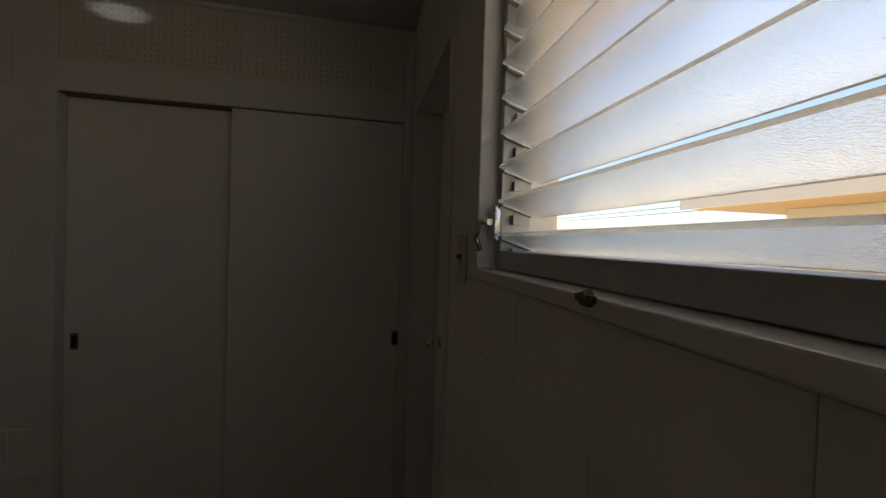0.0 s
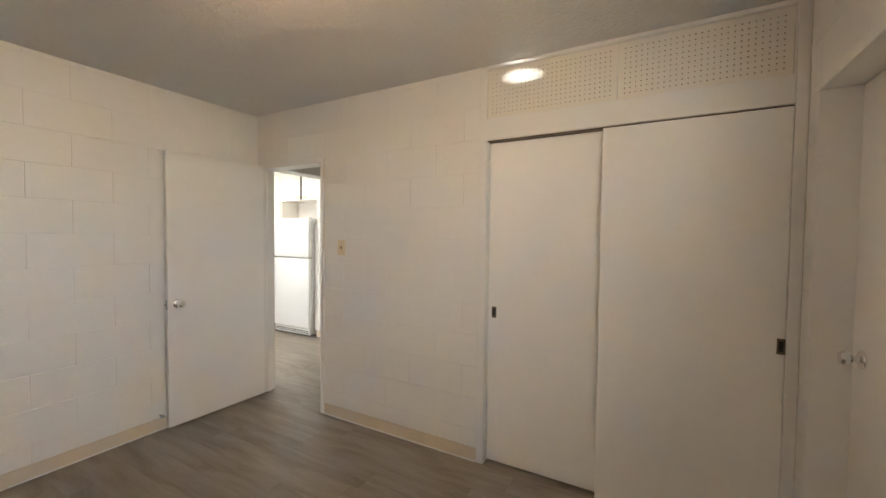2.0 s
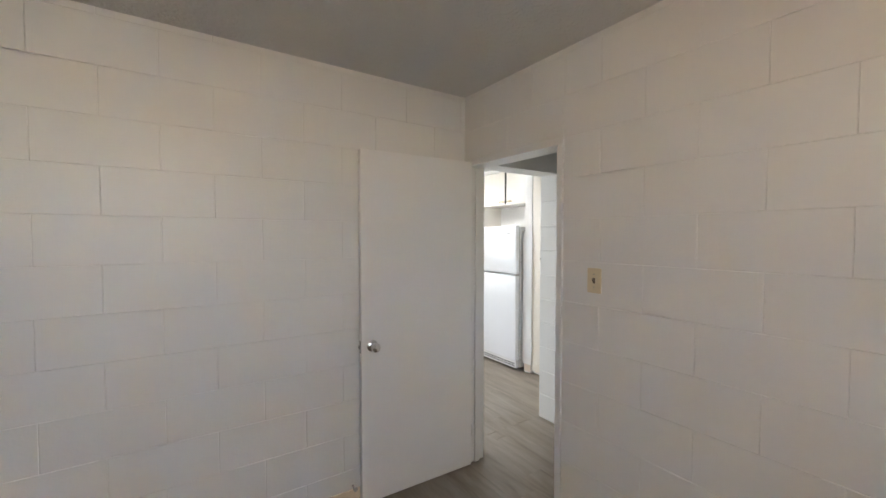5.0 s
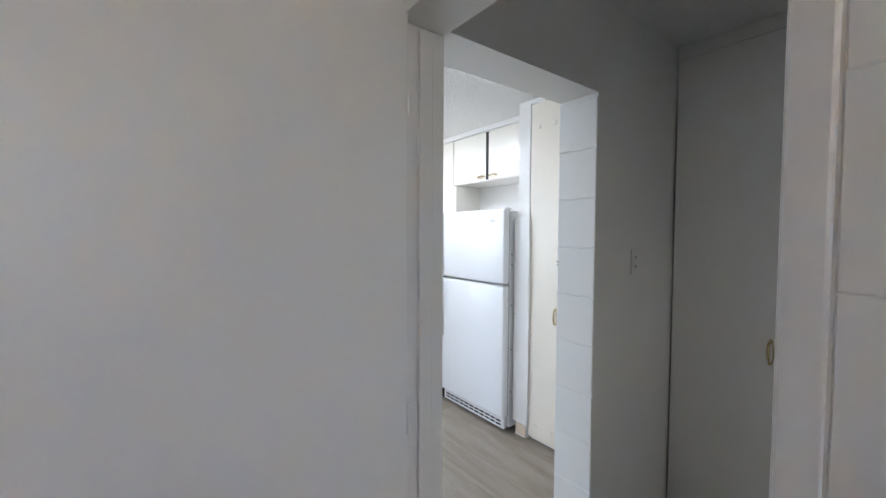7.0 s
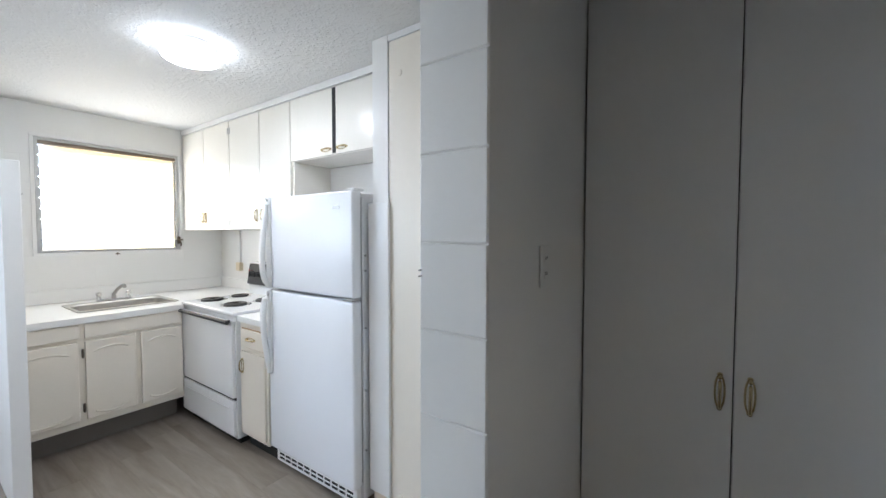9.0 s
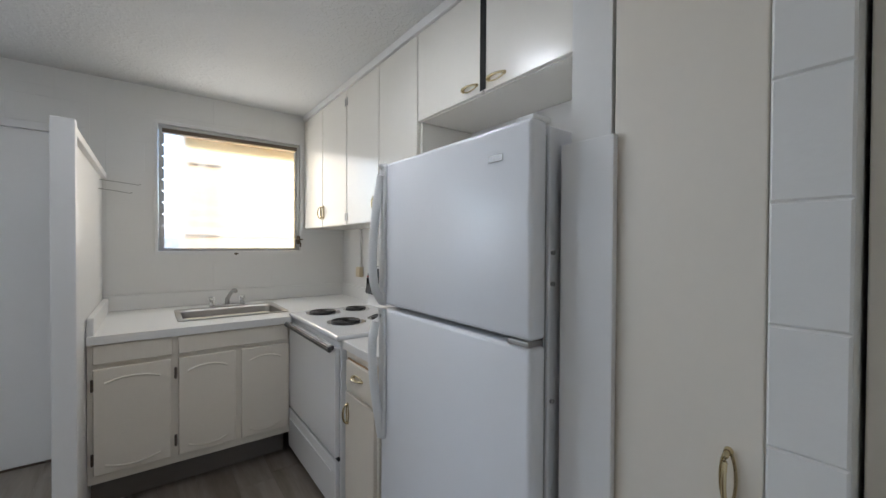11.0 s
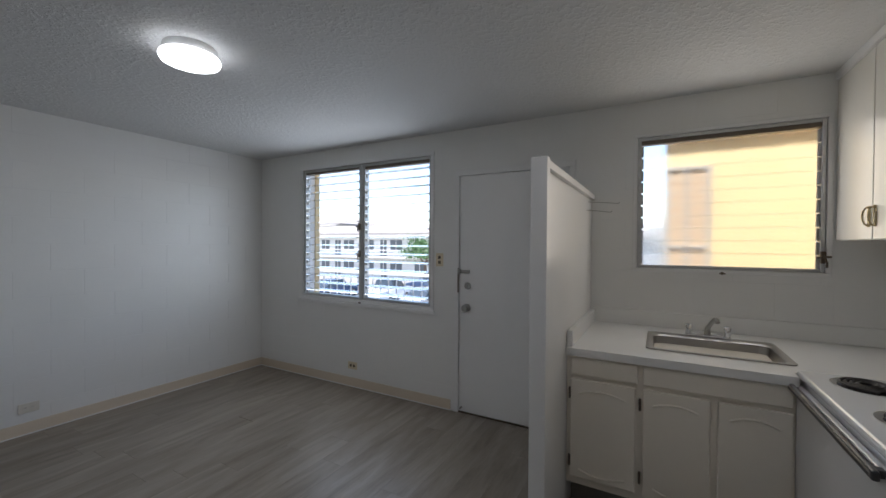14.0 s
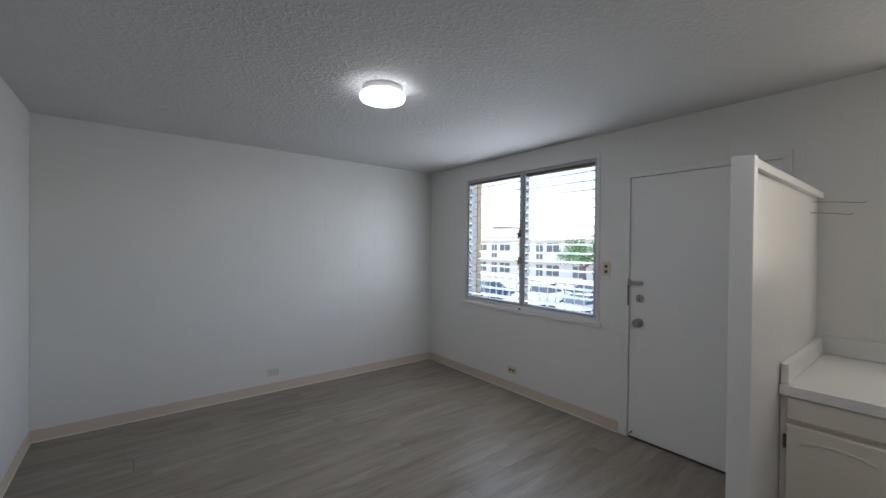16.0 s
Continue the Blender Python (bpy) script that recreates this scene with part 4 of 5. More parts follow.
for z in (0.30, 0.62, 0.95, 1.25, 1.33):
    bm = bmesh.new()
    cyl(bm, (FX1 - 0.004, FY + 0.085, z), (FX1 + 0.003, FY + 0.085, z), 0.006, seg=10)
    part("bumper", bm, GREYP, fg, "small grey side bumper")

# upper cabinets
UY = 1.87
def upper(x0, x1, z0, z1, splits, pulls, label, vertical=True):
    t = thing("upper_cabinet", ((x0 + x1) / 2, 2.03, z0), label, "cabinet", "upper kitchen cabinets")
    bpart("body", (x0, x1, UY, YK - 0.001, z0, z1), UPPER, t, "", 0.002)
    ds = []
    xs = [x0] + splits + [x1]
    for a, b in zip(xs, xs[1:]):
        ds.append(bpart("door", (a + 0.004, b - 0.004, UY - 0.019, UY - 0.0005, z0 + 0.003, z1 - 0.004), UPPER, t, "", 0.003))
    for i, (px, pz) in enumerate(pulls):
        ring_pull(ds[min(i, len(ds) - 1)], (px, UY - 0.019, pz), (0, -1, 0), vertical, BRASS)
    return t


UZ = 2.375
u1 = upper(XF + 0.001, -2.922, 1.475, UZ, [-3.375], [(-3.405, 1.585), (-3.345, 1.585)], "glossy white two-door wall cabinet by the window")
u2 = upper(-2.921, -2.065, 1.475, UZ, [-2.464], [(-2.506, 1.585), (-2.422, 1.585)], "glossy white two-door wall cabinet over the stove")
u3 = upper(-2.064, -1.052, 1.945, UZ, [-1.595], [(-1.672, 1.985), (-1.52, 1.985)], "cream two-door cabinet over the fridge, doors ajar", False)
# dark strip laid over both door edges as the shade between them
bpart("door_gap", (-1.612, -1.578, UY - 0.0205, UY - 0.0195, 1.955, UZ - 0.01), DARK, u3, "near-black strip for the shade between the doors", 0)
for x in (-2.935, -2.905):
    for z in (1.53, 2.29):
        bpart("hinge", (x - 0.007, x + 0.007, UY - 0.025, UY - 0.0195, z - 0.025, z + 0.025), ALU, u1 if x < -2.92 else u2, "small steel hinge", 0.002)
cn = struct(bpart("trim", (XF + 0.001, -1.052, UY - 0.03, YK - 0.001, UZ + 0.001, HL - 0.001), PAINT, r=0.003), "white filler trim above the cabinets", "trim")
bpart("shelf_back", (-2.064, -1.052, YK - 0.012, YK - 0.001, 1.0, 1.944), PAINT, u3, "white back panel behind the fridge", 0)
bpart("side_panel", (-2.064, -2.048, UY, YK - 0.013, 1.475, 1.944), UPPER, u3, "", 0.002)

# cord and box by the stove
cb = thing("junction_box", (-3.40, YK, 1.13), "ivory wall box with a white conduit above the stove", "outlet")
bpart("box", (-3.46, -3.39, YK - 0.04, YK - 0.0005, 1.08, 1.16), IVORY, cb, "", 0.006)
bm = bmesh.new()
cyl(bm, (-3.425, YK - 0.012, 1.1605), (-3.425, YK - 0.012, 1.474), 0.009)
part("conduit", bm, PAINT, cb, "white painted conduit", True)

# pantry doors
fp = struct(bpart("trim", (-1.068, -0.928, 1.632, 1.6495, 0.096, 1.60), PAINT, r=0.003), "smooth white board beside the fridge", "trim")
for x0, x1, y, px, pz, lab in ((-0.938, -0.662, 1.652, -0.712, 0.925, "cream flush pantry door next to the fridge"), (-0.548, -0.158, 1.70, -0.515, 0.912, "cream flush closet door at the kitchen end")):
    p = thing("pantry_door", ((x0 + x1) / 2, y, 0), lab, "cabinet door", "pantry doors")
    bpart("leaf", (x0, x1, y, y + 0.03, 0.03, 2.385), CREAM, p)
    ring_pull(p, (px, y, pz), (0, -1, 0), True, BRASS, 0.10)
    if x0 < -0.9:
        for z in (0.12, 2.22):
            for dx in (0.07, 0.20):
                bm = bmesh.new()
                lathe(bm, [(0.017, 0), (0.014, 0.004), (0.003, 0.005)], Matrix.Translation((x0 + dx, y, z)) @ Matrix.Rotation(radians(90), 4, "X"), 14)
                part("filler_patch", bm, CREAM, p, "filled round patch")
    struct(bpart("trim", (x0, x1, y + 0.035, y + 0.06, 0, HL), PAINT, r=0), "plain white board behind the pantry door", "trim")
    struct(bpart("trim", (x0 - 0.004, x1 + 0.004, y - 0.004, y + 0.034, 2.388, HL - 0.001), PAINT, r=0.002), "white head trim over the pantry door", "trim")

# ---- hall ----
for x0, x1, px in ((0.018, 0.452, 0.421), (0.455, 0.866, 0.493)):
    d = thing("hall_closet_door", ((x0 + x1) / 2, 1.65, 0), "tall white flush hall closet door with pale brass pull", "closet door", "hall closet doors")
    bpart("leaf", (x0, x1, 1.637, 1.667, 0.02, 2.350), DOORP, d)
    ring_pull(d, (px, 1.637, 0.97), (0, -1, 0), True, BRASS, 0.10)
# dark sheet behind the leaves takes the place of the unlit closet
struct(bpart("trim", (0.015, 0.874, 1.672, 1.70, 0, HL - 0.002), DARK, r=0), "near-black sheet for the shade inside the hall closet", "trim")
struct(bpart("trim", (0.015, 0.874, 1.640, 1.671, 2.354, HL - 0.002), PAINT, r=0.002), "white head trim over the hall closet", "trim")
struct(bpart("trim", (0.868, 0.874, 1.640, 1.671, 0, 2.353), PAINT, r=0.002), "white side trim of the hall closet", "trim")
bf = thing("door_frame", (0.95, 1.0, 0), "white painted bathroom door frame", "door frame")
frame_bars("jamb", "x", 0.865, 0.97, (BATH[0] - 0.01, BATH[1] + 0.012, 0, BATH[3] + 0.012), 0.04, PAINT, bf)
bdr = thing("door_4", (1.0, 1.8, 0), "white bathroom door standing open inward", "door")
bdr["kind"] = "structure"
bpart("leaf", (0.985, 1.020, 1.43, 2.15, 0.012, 2.03), DOORP, bdr)
bm = bmesh.new()
cyl(bm, (1.0205, 1.49, 0.99), (1.065, 1.49, 0.99), 0.010)
tube(bm, [(1.062, 1.49, 0.99), (1.066, 1.53, 0.988), (1.062, 1.59, 0.985)], 0.009)
part("lever_handle", bm, CHROME, bdr, "chrome lever handle", True)
bpart("latch", (0.997, 1.008, 1.4275, 1.4295, 0.972, 1.008), BRONZE, bdr, "dark latch plate", 0)

# ---- outside ----
GZ = -2.85
ground = struct(bpart("ground", (-400, 400, -400, 400, GZ - 0.5, GZ), ASPHALT, r=0), "grey asphalt parking lot", "ground")
slab = struct(bpart("pavement", (-5.35, XF - 0.152, -14, 9, -0.20, -0.03), CONCRETE, r=0.01), "concrete upper walkway slab", "walkway")
ev = struct(bpart("roof_eave", (-4.75, XF - 0.152, -14, 0.4, 2.62, 2.78), SOFFIT, r=0.01), "tan roof eave over the walkway", "roof")
struct(bpart("building_mass", (XF - 0.14, 9.0, -14, 9, GZ, -0.26), YELLOW, r=0), "yellow lower storey of the building", "wall")
rl = thing("railing", (-5.28, -1.5, -0.03), "white painted metal walkway railing with balusters", "railing")
for z in (1.02, 0.50, 0.06):
    bpart("rail", (-5.30, -5.26, -9, 2.3, z - 0.02, z + 0.02), HANDLE_W, rl)
for yy in (-8.9, -5.0, -1.5, 2.2):
    bpart("post", (-5.305, -5.255, yy - 0.025, yy + 0.025, -0.03, 1.0), HANDLE_W, rl)
y = -6.43
while y < 1.6:
    bm = bmesh.new()
    cyl(bm, (-5.28, y, 0.075), (-5.28, y, 1.0), 0.009, seg=8)
    part("baluster", bm, HANDLE_W, rl)
    y += 0.14
col = struct(bpart("column", (-4.04, XF - 0.155, -2.53, -2.41, -0.03, 2.62), YELLOW, r=0.01), "yellow painted wall return beside the window", "column")

# wing with its own louvre window, close outside the kitchen
wing = wall("wall_wing", "x", -4.62, -4.47, 1.02, 4.5, -0.03, 2.62, [], YELLOW, "yellow stucco wall outside the kitchen window")
ow = thing("far_window", (-4.46, 1.18, 1.0), "grey framed louvre window on the yellow wing", "window")
for a, b, c, e in ((1.025, 1.055, 0.8, 2.07), (1.30, 1.335, 0.8, 2.07), (1.055, 1.30, 2.04, 2.07), (1.055, 1.30, 1.42, 1.445), (1.16, 1.185, 0.8, 2.04)):
    bpart("frame_bar", (-4.4695, -4.450, a, b, c, e), WINGFRAME, ow, "", 0.002)
for k in range(12):
    bpart("blade", (-4.468, -4.458, 1.056, 1.299, 0.82 + k * 0.101, 0.917 + k * 0.101), WINGBLADE, ow, "", 0)
struct(bpart("roof_eave_wing", (-4.469, -4.445, 1.02, 4.5, 2.25, 2.33), SOFFIT, r=0.01), "tan trim board along the yellow wing", "roof")


def far_house(name, label, x0, x1, y0, y1, z0, storeys, face, wins, roof_h=1.2):
    """A far two-storey block whose front faces +x or -x, with real recessed windows and a roof."""
    t = thing(name, ((x0 + x1) / 2, (y0 + y1) / 2, z0), label, "building")
    top = z0 + storeys * 2.75
    bpart("wall", (x0, x1, y0, y1, z0, top), FARWALL, t, "", 0)
    bm = bmesh.new()
    o = 0.7
    a = [bm.verts.new(v) for v in ((x0 - o, y0 - o, top), (x1 + o, y0 - o, top), (x1 + o, y1 + o, top), (x0 - o, y1 + o, top))]
    b = [bm.verts.new((x, yy, top + 0.25)) for x, yy in ((x0 - o, y0 - o), (x1 + o, y0 - o), (x1 + o, y1 + o), (x0 - o, y1 + o))]
    xm = (x0 + x1) / 2
    r = [bm.verts.new((xm, y0 + 2, top + roof_h)), bm.verts.new((xm, y1 - 2, top + roof_h))]
    for i in range(4):
        bm.faces.new((a[i], a[(i + 1) % 4], b[(i + 1) % 4], b[i]))
    bm.faces.new(a[::-1])
    bm.faces.new((b[0], b[1], r[0]))
    bm.faces.new((b[1], b[2], r[1], r[0]))
    bm.faces.new((b[2], b[3], r[1]))
    bm.faces.new((b[3], b[0], r[0], r[1]))
    part("roof", bm, ROOF, t, "grey low hip roof")
    fx = x1 if face > 0 else x0
    for s in range(storeys):
        zz = z0 + s * 2.75
        bpart("walkway", (min(fx, fx + face * 1.2), max(fx, fx + face * 1.2), y0, y1, zz + 2.55, zz + 2.70), FARWALL, t, "", 0)
        k = 0
        yy = y0 + 1.0
        while yy < y1 - 2:
            w, zlo, zhi = wins[k % len(wins)]
            win = bpart("window", (fx - 0.02, fx + face * 0.03 if face > 0 else fx + 0.02, yy, yy + w, zz + zlo, zz + zhi), FARWIN, t, "", 0) if face > 0 else bpart("window", (fx - 0.03, fx + 0.02, yy, yy + w, zz + zlo, zz + zhi), FARWIN, t, "", 0)
            bpart("frame", (fx, fx + face * 0.06, yy + w / 2 - 0.04, yy + w / 2 + 0.04, zz + zlo, zz + zhi) if face > 0 else (fx - 0.06, fx, yy + w / 2 - 0.04, yy + w / 2 + 0.04, zz + zlo, zz + zhi), FARWALL, win, "", 0)
            yy += w + (1.1, 0.6, 1.9)[k % 3]
            k += 1
        if s:
            bpart("balcony_rail", (min(fx + face * 1.15, fx + face * 1.2), max(fx + face * 1.15, fx + face * 1.2), y0, y1, zz + 0.75, zz + 0.85), FARWALL, t, "", 0)
    return t


far_house("apartment_building", "white two-storey apartment block across the parking lot", -50, -41, -50, 16, GZ, 2, 1, ((1.5, 0.8, 2.1), (1.0, 0.05, 2.1), (1.8, 0.8, 2.1)), 1.5)
far_house("apartment_building", "distant white apartment block with a grey roof", -72, -60, -78, -56, GZ, 3, 1, ((1.5, 0.8, 2.1), (1.0, 0.05, 2.1)), 2.2)


def car(name, label, x, y, rot, paint, kind="sedan"):
    t = thing(name, (0, 0, 0), label, "car", "parked cars")
    prof = {"sedan": ([(-2.2, 0.35), (-2.22, 0.75), (-1.6, 0.88), (-0.9, 0.93), (1.4, 0.95), (2.1, 0.9), (2.2, 0.7), (2.15, 0.35)], [(-1.15, 0.92), (-0.45, 1.40), (0.75, 1.43), (1.55, 0.95)]),
            "truck": ([(-2.6, 0.45), (-2.62, 0.95), (-1.9, 1.08), (-1.2, 1.12), (2.6, 1.12), (2.65, 0.8), (2.6, 0.45)], [(-1.25, 1.11), (-0.6, 1.72), (0.6, 1.75), (0.8, 1.12)])}[kind]
    m = pose(x, y, GZ, 0, 0, rot)

    def prism(pts, hw, inset=0.0):
        bm = bmesh.new()
        zt = max(p[1] for p in pts)
        zb = min(p[1] for p in pts)
        s = [[bm.verts.new((px, q * (hw - inset * (pz - zb) / (zt - zb)), pz)) for px, pz in pts] for q in (-1, 1)]
        n = len(pts)
        for i in range(n):
            bm.faces.new((s[0][i], s[0][(i + 1) % n], s[1][(i + 1) % n], s[1][i]))
        bm.faces.new(s[0])
        bm.faces.new(s[1][::-1])
        return bm

    bm = prism(prof[0], 0.88, 0.06)
    bmesh.ops.bevel(bm, geom=list(bm.edges), offset=0.06, segments=2, affect="EDGES")
    bmesh.ops.transform(bm, verts=bm.verts, matrix=m)
    body = part("body", bm, paint, t, "", True)
    bm = prism(prof[1], 0.78, 0.14)
    bmesh.ops.transform(bm, verts=bm.verts, matrix=m)
    part("cabin_glass", bm, CARGLASS, t, "dark car windows")
    zt = max(p[1] for p in prof[1])
    bm = bmesh.new()
    rbox(bm, prof[1][1][0] - 0.05, prof[1][2][0] + 0.05, -0.66, 0.66, zt - 0.03, zt + 0.03, r=0.02)
    bmesh.ops.transform(bm, verts=bm.verts, matrix=m)
    part("roof", bm, paint, t, "", True)
    for sx in (-1.35, 1.35):
        for sy in (-1, 1):
            bm = bmesh.new()
            cyl(bm, (sx, sy * 0.68, 0.33), (sx, sy * 0.90, 0.33), 0.33, seg=24)
            bmesh.ops.transform(bm, verts=bm.verts, matrix=m)
            wh = part("wheel", bm, RUBBER, t, "", True)
            bm = bmesh.new()
            cyl(bm, (sx, sy * 0.895, 0.33), (sx, sy * 0.915, 0.33), 0.20, seg=20)
            bmesh.ops.transform(bm, verts=bm.verts, matrix=m)
            part("rim", bm, ALU, wh, "", True)
    for sy in (-0.6, 0.6):
        bm = bmesh.new()
        rbox(bm, prof[0][1][0] - 0.01, prof[0][1][0] + 0.08, sy - 0.16, sy + 0.16, prof[0][1][1] - 0.15, prof[0][1][1] - 0.02, r=0.02)
        bmesh.ops.transform(bm, verts=bm.verts, matrix=m)
        part("headlight", bm, CLEAR, t)
    return t


CARW = mat("white_car_paint", (0.75, 0.76, 0.78), 0.2, coat=1.0)
CARD = mat("dark_blue_car_paint", (0.03, 0.05, 0.10), 0.2, coat=1.0)
CARG = mat("silver_car_paint", (0.45, 0.46, 0.48), 0.25, 0.6, coat=1.0)
car("parked_car", "white sedan parked near the walkway", -14.0, -10.8, 100, CARW)
car("parked_car", "white pickup parked across the lot", -24, -16.5, 10, CARW, "truck")
car("parked_car", "dark blue sedan parked in the lot", -24, -22, 0, CARD)
car("parked_car", "silver sedan parked in the lot", -23, -12.5, 0, CARG)
car("parked_car", "dark sedan parked by the far block", -31, -17, 90, CARD)
car("parked_car", "white sedan parked by the far block", -32, -11, 85, CARW)


def tree(x, y, h, label):
    t = thing("tree", (x, y, GZ), label, "tree")
    bm = bmesh.new()
    cyl(bm, (x, y, GZ), (x + 0.2, y + 0.1, GZ + h * 0.5), 0.22, 0.13, 10)
    for k in range(7):
        a = k * 2.4
        cyl(bm, (x + 0.2, y + 0.1, GZ + h * 0.45), (x + 1.5 * math.cos(a), y + 1.5 * math.sin(a), GZ + h * (0.68 + 0.04 * (k % 4))), 0.08, 0.02, 6)
    part("trunk", bm, BARK, t)
    rng = random.Random(5)
    vs, fs = [], []
    clumps = [(rng.gauss(0, 1.1), rng.gauss(0, 1.1), h * (0.62 + 0.36 * rng.random())) for _ in range(26)]
    for cx, cy, cz in clumps:
        for _ in range(90):
            p = Vector((x + cx + rng.gauss(0, 0.38), y + cy + rng.gauss(0, 0.38), GZ + cz + rng.gauss(0, 0.3)))
            e = Euler((rng.random() * 6, rng.random() * 6, rng.random() * 6)).to_matrix()
            s = 0.09 + 0.07 * rng.random()
            i = len(vs)
            vs += [p + e @ Vector(v) * s for v in ((-1, 0, 0), (0, -0.5, 0.1), (1, 0, 0), (0, 0.5, 0.1))]
            fs.append((i, i + 1, i + 2, i + 3))
    me = bpy.data.meshes.new("crown")
    me.from_pydata(vs, [], fs)
    me.materials.append(LEAF)
    o = new("crown", me)
    o.parent = t
    o.matrix_parent_inverse = world_of(t).inverted()


tree(-37, -21.3, 4.9, "green leafy tree in front of the far block")

# outside the bedroom window: neighbour's eave and overhead wires
nb = thing("neighbour_house", (11, -6, GZ), "tan neighbouring house with a wide eave", "building")
bpart("wall", (8.2, 15, -14, 1.6, GZ, 1.945), FARWALL, nb, "", 0)
bpart("eave", (7.4, 15.5, -14.6, 2.2, 1.95, 1.99), SOFFIT, nb, "tan soffit boards", 0.01)
bpart("fascia", (7.36, 7.399, -14.6, 2.24, 1.94, 2.16), HANDLE_W, nb, "white fascia board", 0.004)
bpart("roof", (7.4, 15.5, -14.6, 2.2, 1.991, 2.15), FARWALL, nb, "pale flat roof edge", 0)
struct(bpart("column", (XE + 0.151, 3.985, -0.935, -0.76, -0.25, 2.6), YELLOW, r=0.01), "tan painted wall return outside the bedroom window", "column")
for i, (z0_, z1_) in enumerate(((3.4, 3.2), (3.0, 3.1), (2.7, 2.55))):
    wr = thing("overhead_wire", (14, 0, z0_), "thin black overhead utility wire", "wire", "overhead wires")
    bm = bmesh.new()
    tube(bm, [(14 + k * 0.1, -30 + k * 6, z0_ + (z1_ - z0_) * k / 10 - 0.3 * math.sin(math.pi * k / 10)) for k in range(11)], 0.012, 6)
    part("cable", bm, RUBBER, wr)

# eave added on the bedroom side only to block the sun at the window
struct(bpart("roof_eave_east", (XE + 0.151, XE + 1.0, -14, 9, 2.68, 2.82), SOFFIT, r=0.01), "tan eave added to keep sun off the bedroom window", "roof")
struct(bpart("roof", (XF - 0.16, XE + 0.2, -14, 9, 2.83, 2.95), ROOF, r=0), "flat grey roof of the building", "roof")
for py in (-30, 30):
    pole = thing("utility_pole", (14.4, py, GZ), "brown wooden utility pole carrying wires", "utility pole", "utility poles")
    bm = bmesh.new()
    cyl(bm, (14.4, py, GZ), (14.4, py, 4.2), 0.16, 0.11, 12)
    part("pole", bm, BARK, pole)
    for z in (3.3, 2.65):
        bpart("crossarm", (13.7, 15.6, py - 0.06, py + 0.06, z - 0.06, z + 0.06), BARK, pole)

# unseen ceiling globe, added to brighten the bathroom and the hall wall opposite
bl = thing("ceiling_lamp", (1.45, 1.2, HL), "unseen white globe added to light the bathroom", "ceiling lamp")
bm = bmesh.new()
lathe(bm, [(0.06, -0.001), (0.06, -0.02), (0.09, -0.05), (0.095, -0.08), (0.06, -0.12), (0.004, -0.13)], pose(1.45, 1.2, HL), 28)
part("globe", bm, glow("bathroom_fill_glow", (1.0, 0.90, 0.75), 1.2), bl, "", True)

sp = thing("strike_pins", (-0.13, OPEN_H[1], 1.34), "two small dark metal pins in the block wall end", "pin")
for z in (1.358, 1.344):
    bm = bmesh.new()
    cyl(bm, (-0.1625, OPEN_H[1] - 0.004, z), (-0.1625, OPEN_H[1] - 0.014, z), 0.0018, seg=10)
    part("pin", bm, BRONZE, sp)

# ---- pieces: floor planks and concrete blocks ----
PIECES = {}


def piece(name, key, maker, material, loc, parent):
    if key not in PIECES:
        bm = bmesh.new()
        maker(bm)
        me = bpy.data.meshes.new(name)
        bm.to_mesh(me)
        bm.free()
        me.materials.append(material)
        PIECES[key] = me
    o = new(name, PIECES[key])
    o.location = loc
    o.parent = parent
    return o


def slab_piece(bm, axis, sign, lu, lz, t, c):
    """A thin slab with chamfered face edges; axis x, y or z is its normal."""
    a, b = lu / 2, lz / 2
    lo = [(-a, -b, 0), (a, -b, 0), (a, b, 0), (-a, b, 0)]
    mid = [(u, v, t - c) for u, v, _ in lo]
    hi = [(-a + c, -b + c, t), (a - c, -b + c, t), (a - c, b - c, t), (-a + c, b - c, t)]
    def put(p):
        u, v, n = p
        return {"x": (sign * n, u, v), "y": (u, sign * n, v), "z": (u, v, sign * n)}[axis]
    rows = [[bm.verts.new(put(p)) for p in r] for r in (lo, mid, hi)]
    for p, q in zip(rows, rows[1:]):
        for i in range(4):
            bm.faces.new((p[i], p[(i + 1) % 4], q[(i + 1) % 4], q[i]))
    bm.faces.new(rows[2])
    bmesh.ops.recalc_face_normals(bm, faces=bm.faces)


def planks(parent, x0, x1, y0, y1):
    w, l = 0.18, 1.22
    rng = random.Random(11)
    y, row = y0, 0
    while y < y1 - 0.01:
        yw = min(w, y1 - y)
        x = x0 - rng.random() * l
        while x < x1 - 0.005:
            a, b = max(x, x0), min(x + l, x1)
            if b - a > 0.02:
                lu, lz = round(b - a, 2), round(yw, 3)
                piece("plank", ("plank", lu, lz), lambda bm: slab_piece(bm, "z", 1, lu - 0.0004, lz - 0.0004, 0.006, 0.0006), FLOOR, ((a + b) / 2, y + yw / 2, -0.006), parent)
            x += l
        y += w
        row += 1


planks(sub, XF, XW0, YS, YK)
planks(sub, XW0, 2.0, 0.0, YK)
planks(sub, XW1, XE, YBS, 0.0)
planks(sub, 2.0, XE, 0.0, 0.72)


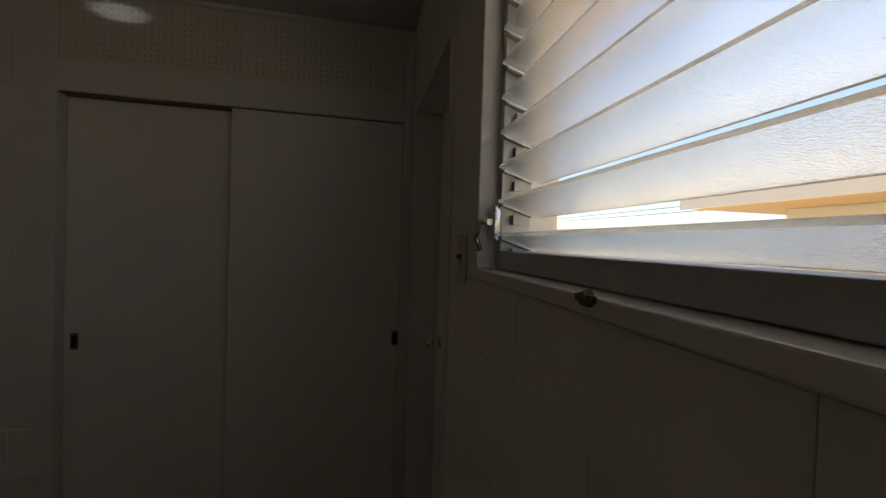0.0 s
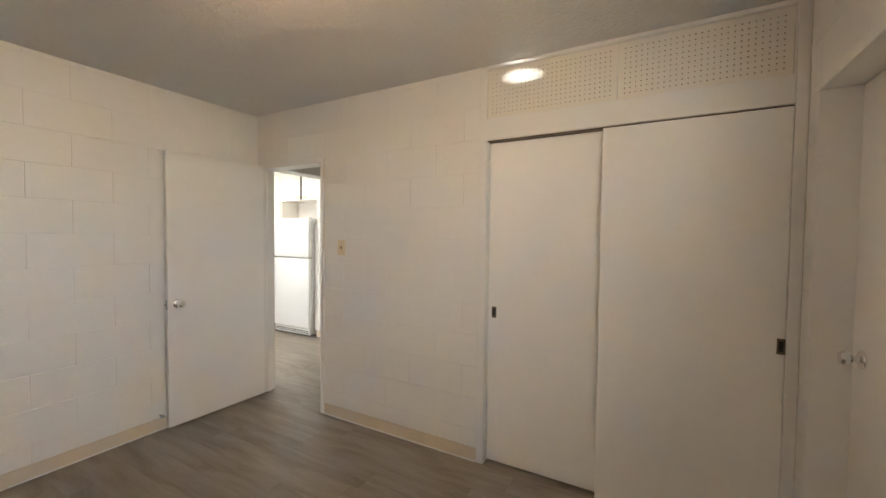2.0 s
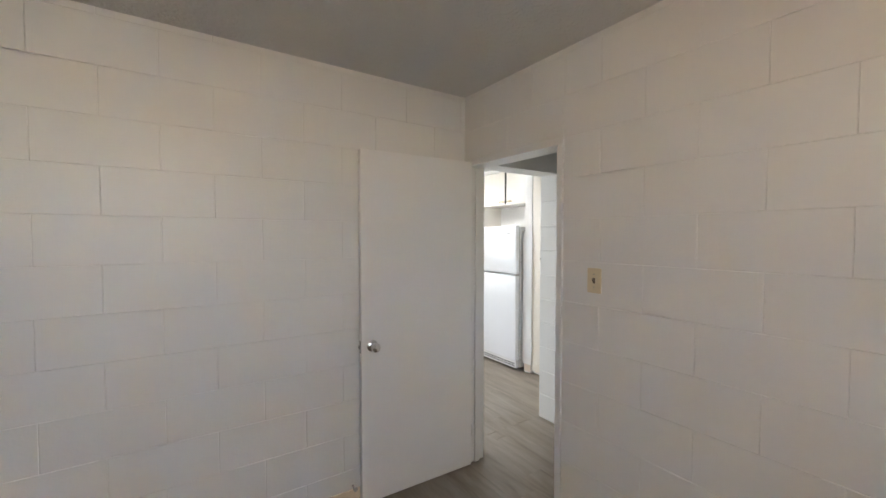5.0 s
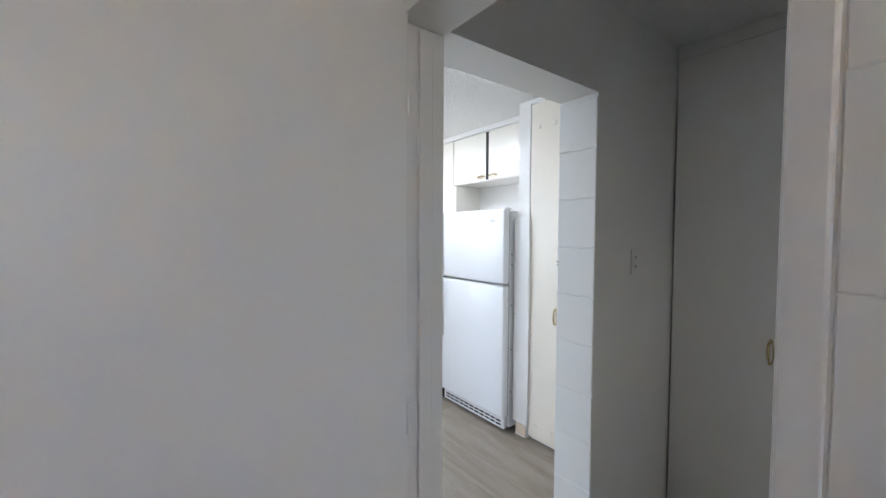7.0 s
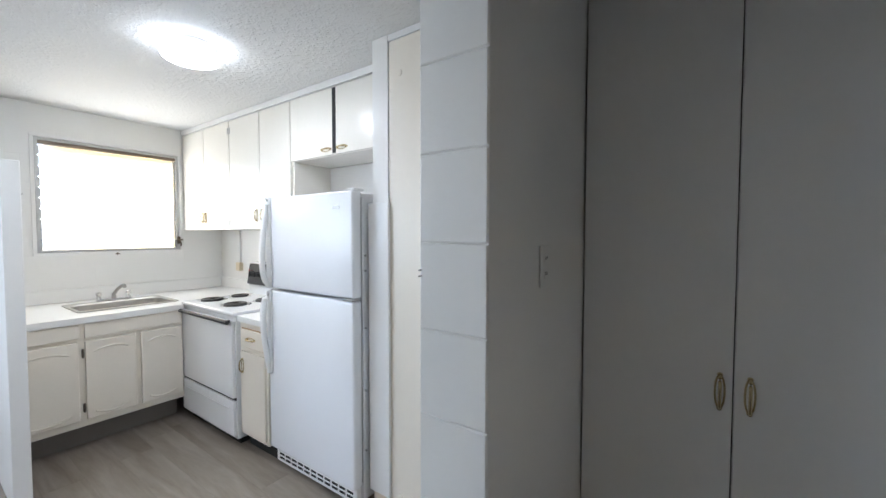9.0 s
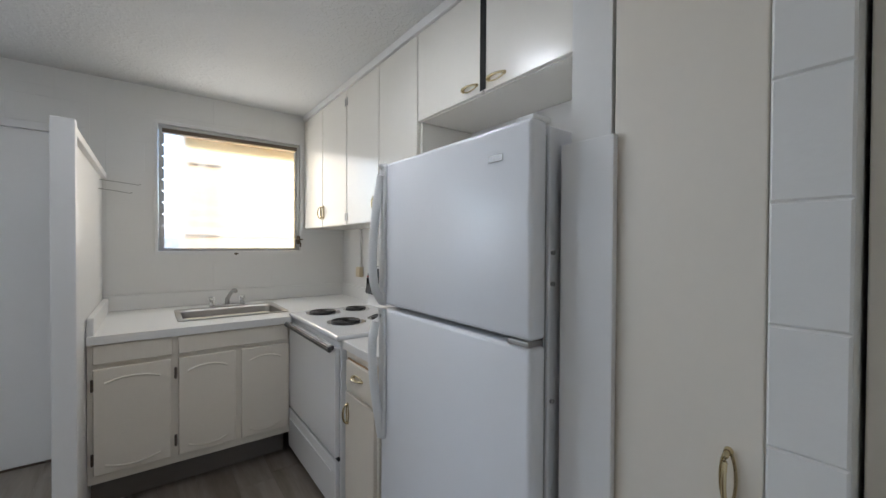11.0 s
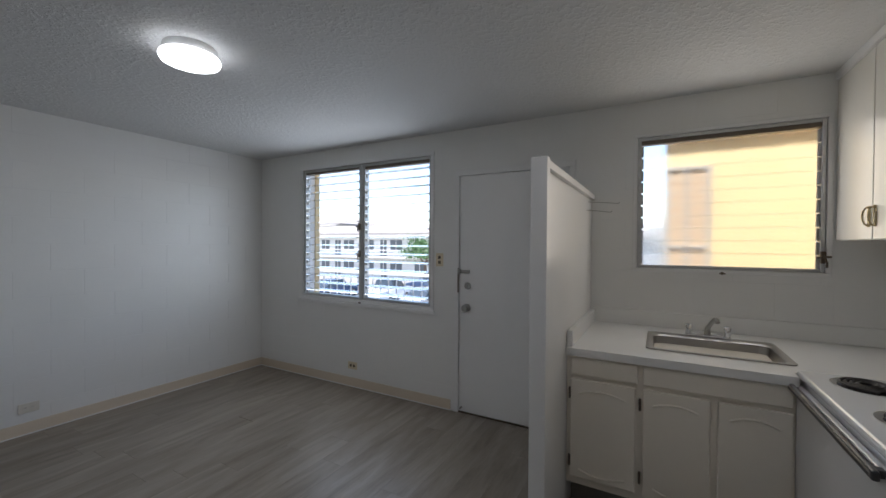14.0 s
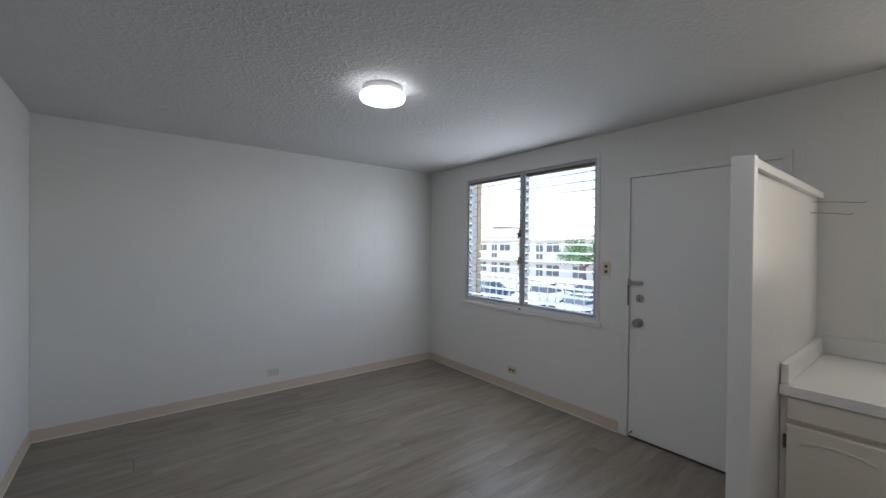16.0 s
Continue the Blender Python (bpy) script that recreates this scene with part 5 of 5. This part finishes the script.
def blocks(parent, axis, plane, sign, u0, u1, z0, z1, openings, phase=0.0, t=0.003, c=0.0020, g=0.0004):
    """Painted block courses laid on a wall's face, cut round its openings."""
    H, L = 0.2032, 0.4064
    zs = sorted({z0, z1, *[k * H for k in range(1, 13) if z0 < k * H < z1], *[v for o in openings for v in o[2:] if z0 < v < z1]})
    for za, zb in zip(zs, zs[1:]):
        if zb - za < 0.02:
            continue
        course = int((za + 0.01) / H)
        for a, b in spans(u0, u1, [o[:2] for o in openings if o[2] < zb - 1e-4 and o[3] > za + 1e-4]):
            u = u0 + phase - L + (L / 2 if course % 2 else 0)
            while u < b:
                p, q = max(u, a), min(u + L, b)
                if q - p > 0.03:
                    lu, lz = round(q - p, 3), round(zb - za, 3)
                    loc = {"x": (plane, (p + q) / 2, (za + zb) / 2), "y": ((p + q) / 2, plane, (za + zb) / 2)}[axis]
                    piece("block", ("b", axis, sign, lu, lz, t), lambda bm: slab_piece(bm, axis, sign, lu - g, lz - g, t, c), WHITE, loc, parent)
                u += L


pad = lambda o, m: (o[0] - m, o[1] + m, o[2] - m, o[3] + m)
blocks(w_mid, "x", XW1, 1, -3.9, -0.002, BH, HB, [])
blocks(w_closet, "y", 0.0, -1, 0.83, 2.160, BH, HB, [])
blocks(w_closet, "y", 0.0, -1, 0.006, 0.83, 2.05, HB, [])
blocks(w_south, "y", YS, 1, XF + 0.004, XW0 - 0.004, BH + 0.004, HL, [], 0.2, 0.0014, 0.0008)
blocks(w_front, "x", XF, 1, YS + 0.006, 0.50, BH + 0.004, HL, [pad(LW, 0.035), (FD[0] - 0.034, FD[1] + 0.034, 0, FD[3] + 0.034)], 0.0, 0.0014, 0.0008)
blocks(w_front, "x", XF, 1, 0.575, UY - 0.02, 1.01, HL, [KW], 0.0, 0.0014, 0.0008)
blocks(w_mid, "x", XW0, -1, YS + 0.006, OPEN_H[0], BH + 0.004, HL, [], 0.0, 0.0014, 0.0008)
blocks(w_east, "x", XE, -1, -3.9, -0.02, BH, HB, [pad(BW, 0.001), (BD2[0] - 0.002, BD2[1] + 0.002, 0, BD2[3] + 0.002)], 0.1)
blocks(w_mid, "y", OPEN_H[1], -1, XW0, 0.014, 0.0, OPEN_H[3], [], 0.0, 0.0045, 0.0035, 0.0012)
blocks(w_mid, "x", XW0, -1, OPEN_H[1], 1.64, 0.0, HL, [], 0.0, 0.0014, 0.0008)
blocks(w_kitchen, "y", YK, -1, -3.0, -2.07, 1.0, 1.474, [])
blocks(w_strip, "y", 1.635, -1, -0.655, -0.555, 0.0, HL, [], 0.0, 0.0045, 0.0035, 0.0012)
blocks(w_bath, "x", 1.92, -1, YC1, YK - 0.01, 0.0, HL, [])
blocks(w_kitchen, "y", YK, -1, 1.03, 1.915, 0.0, HL, [])
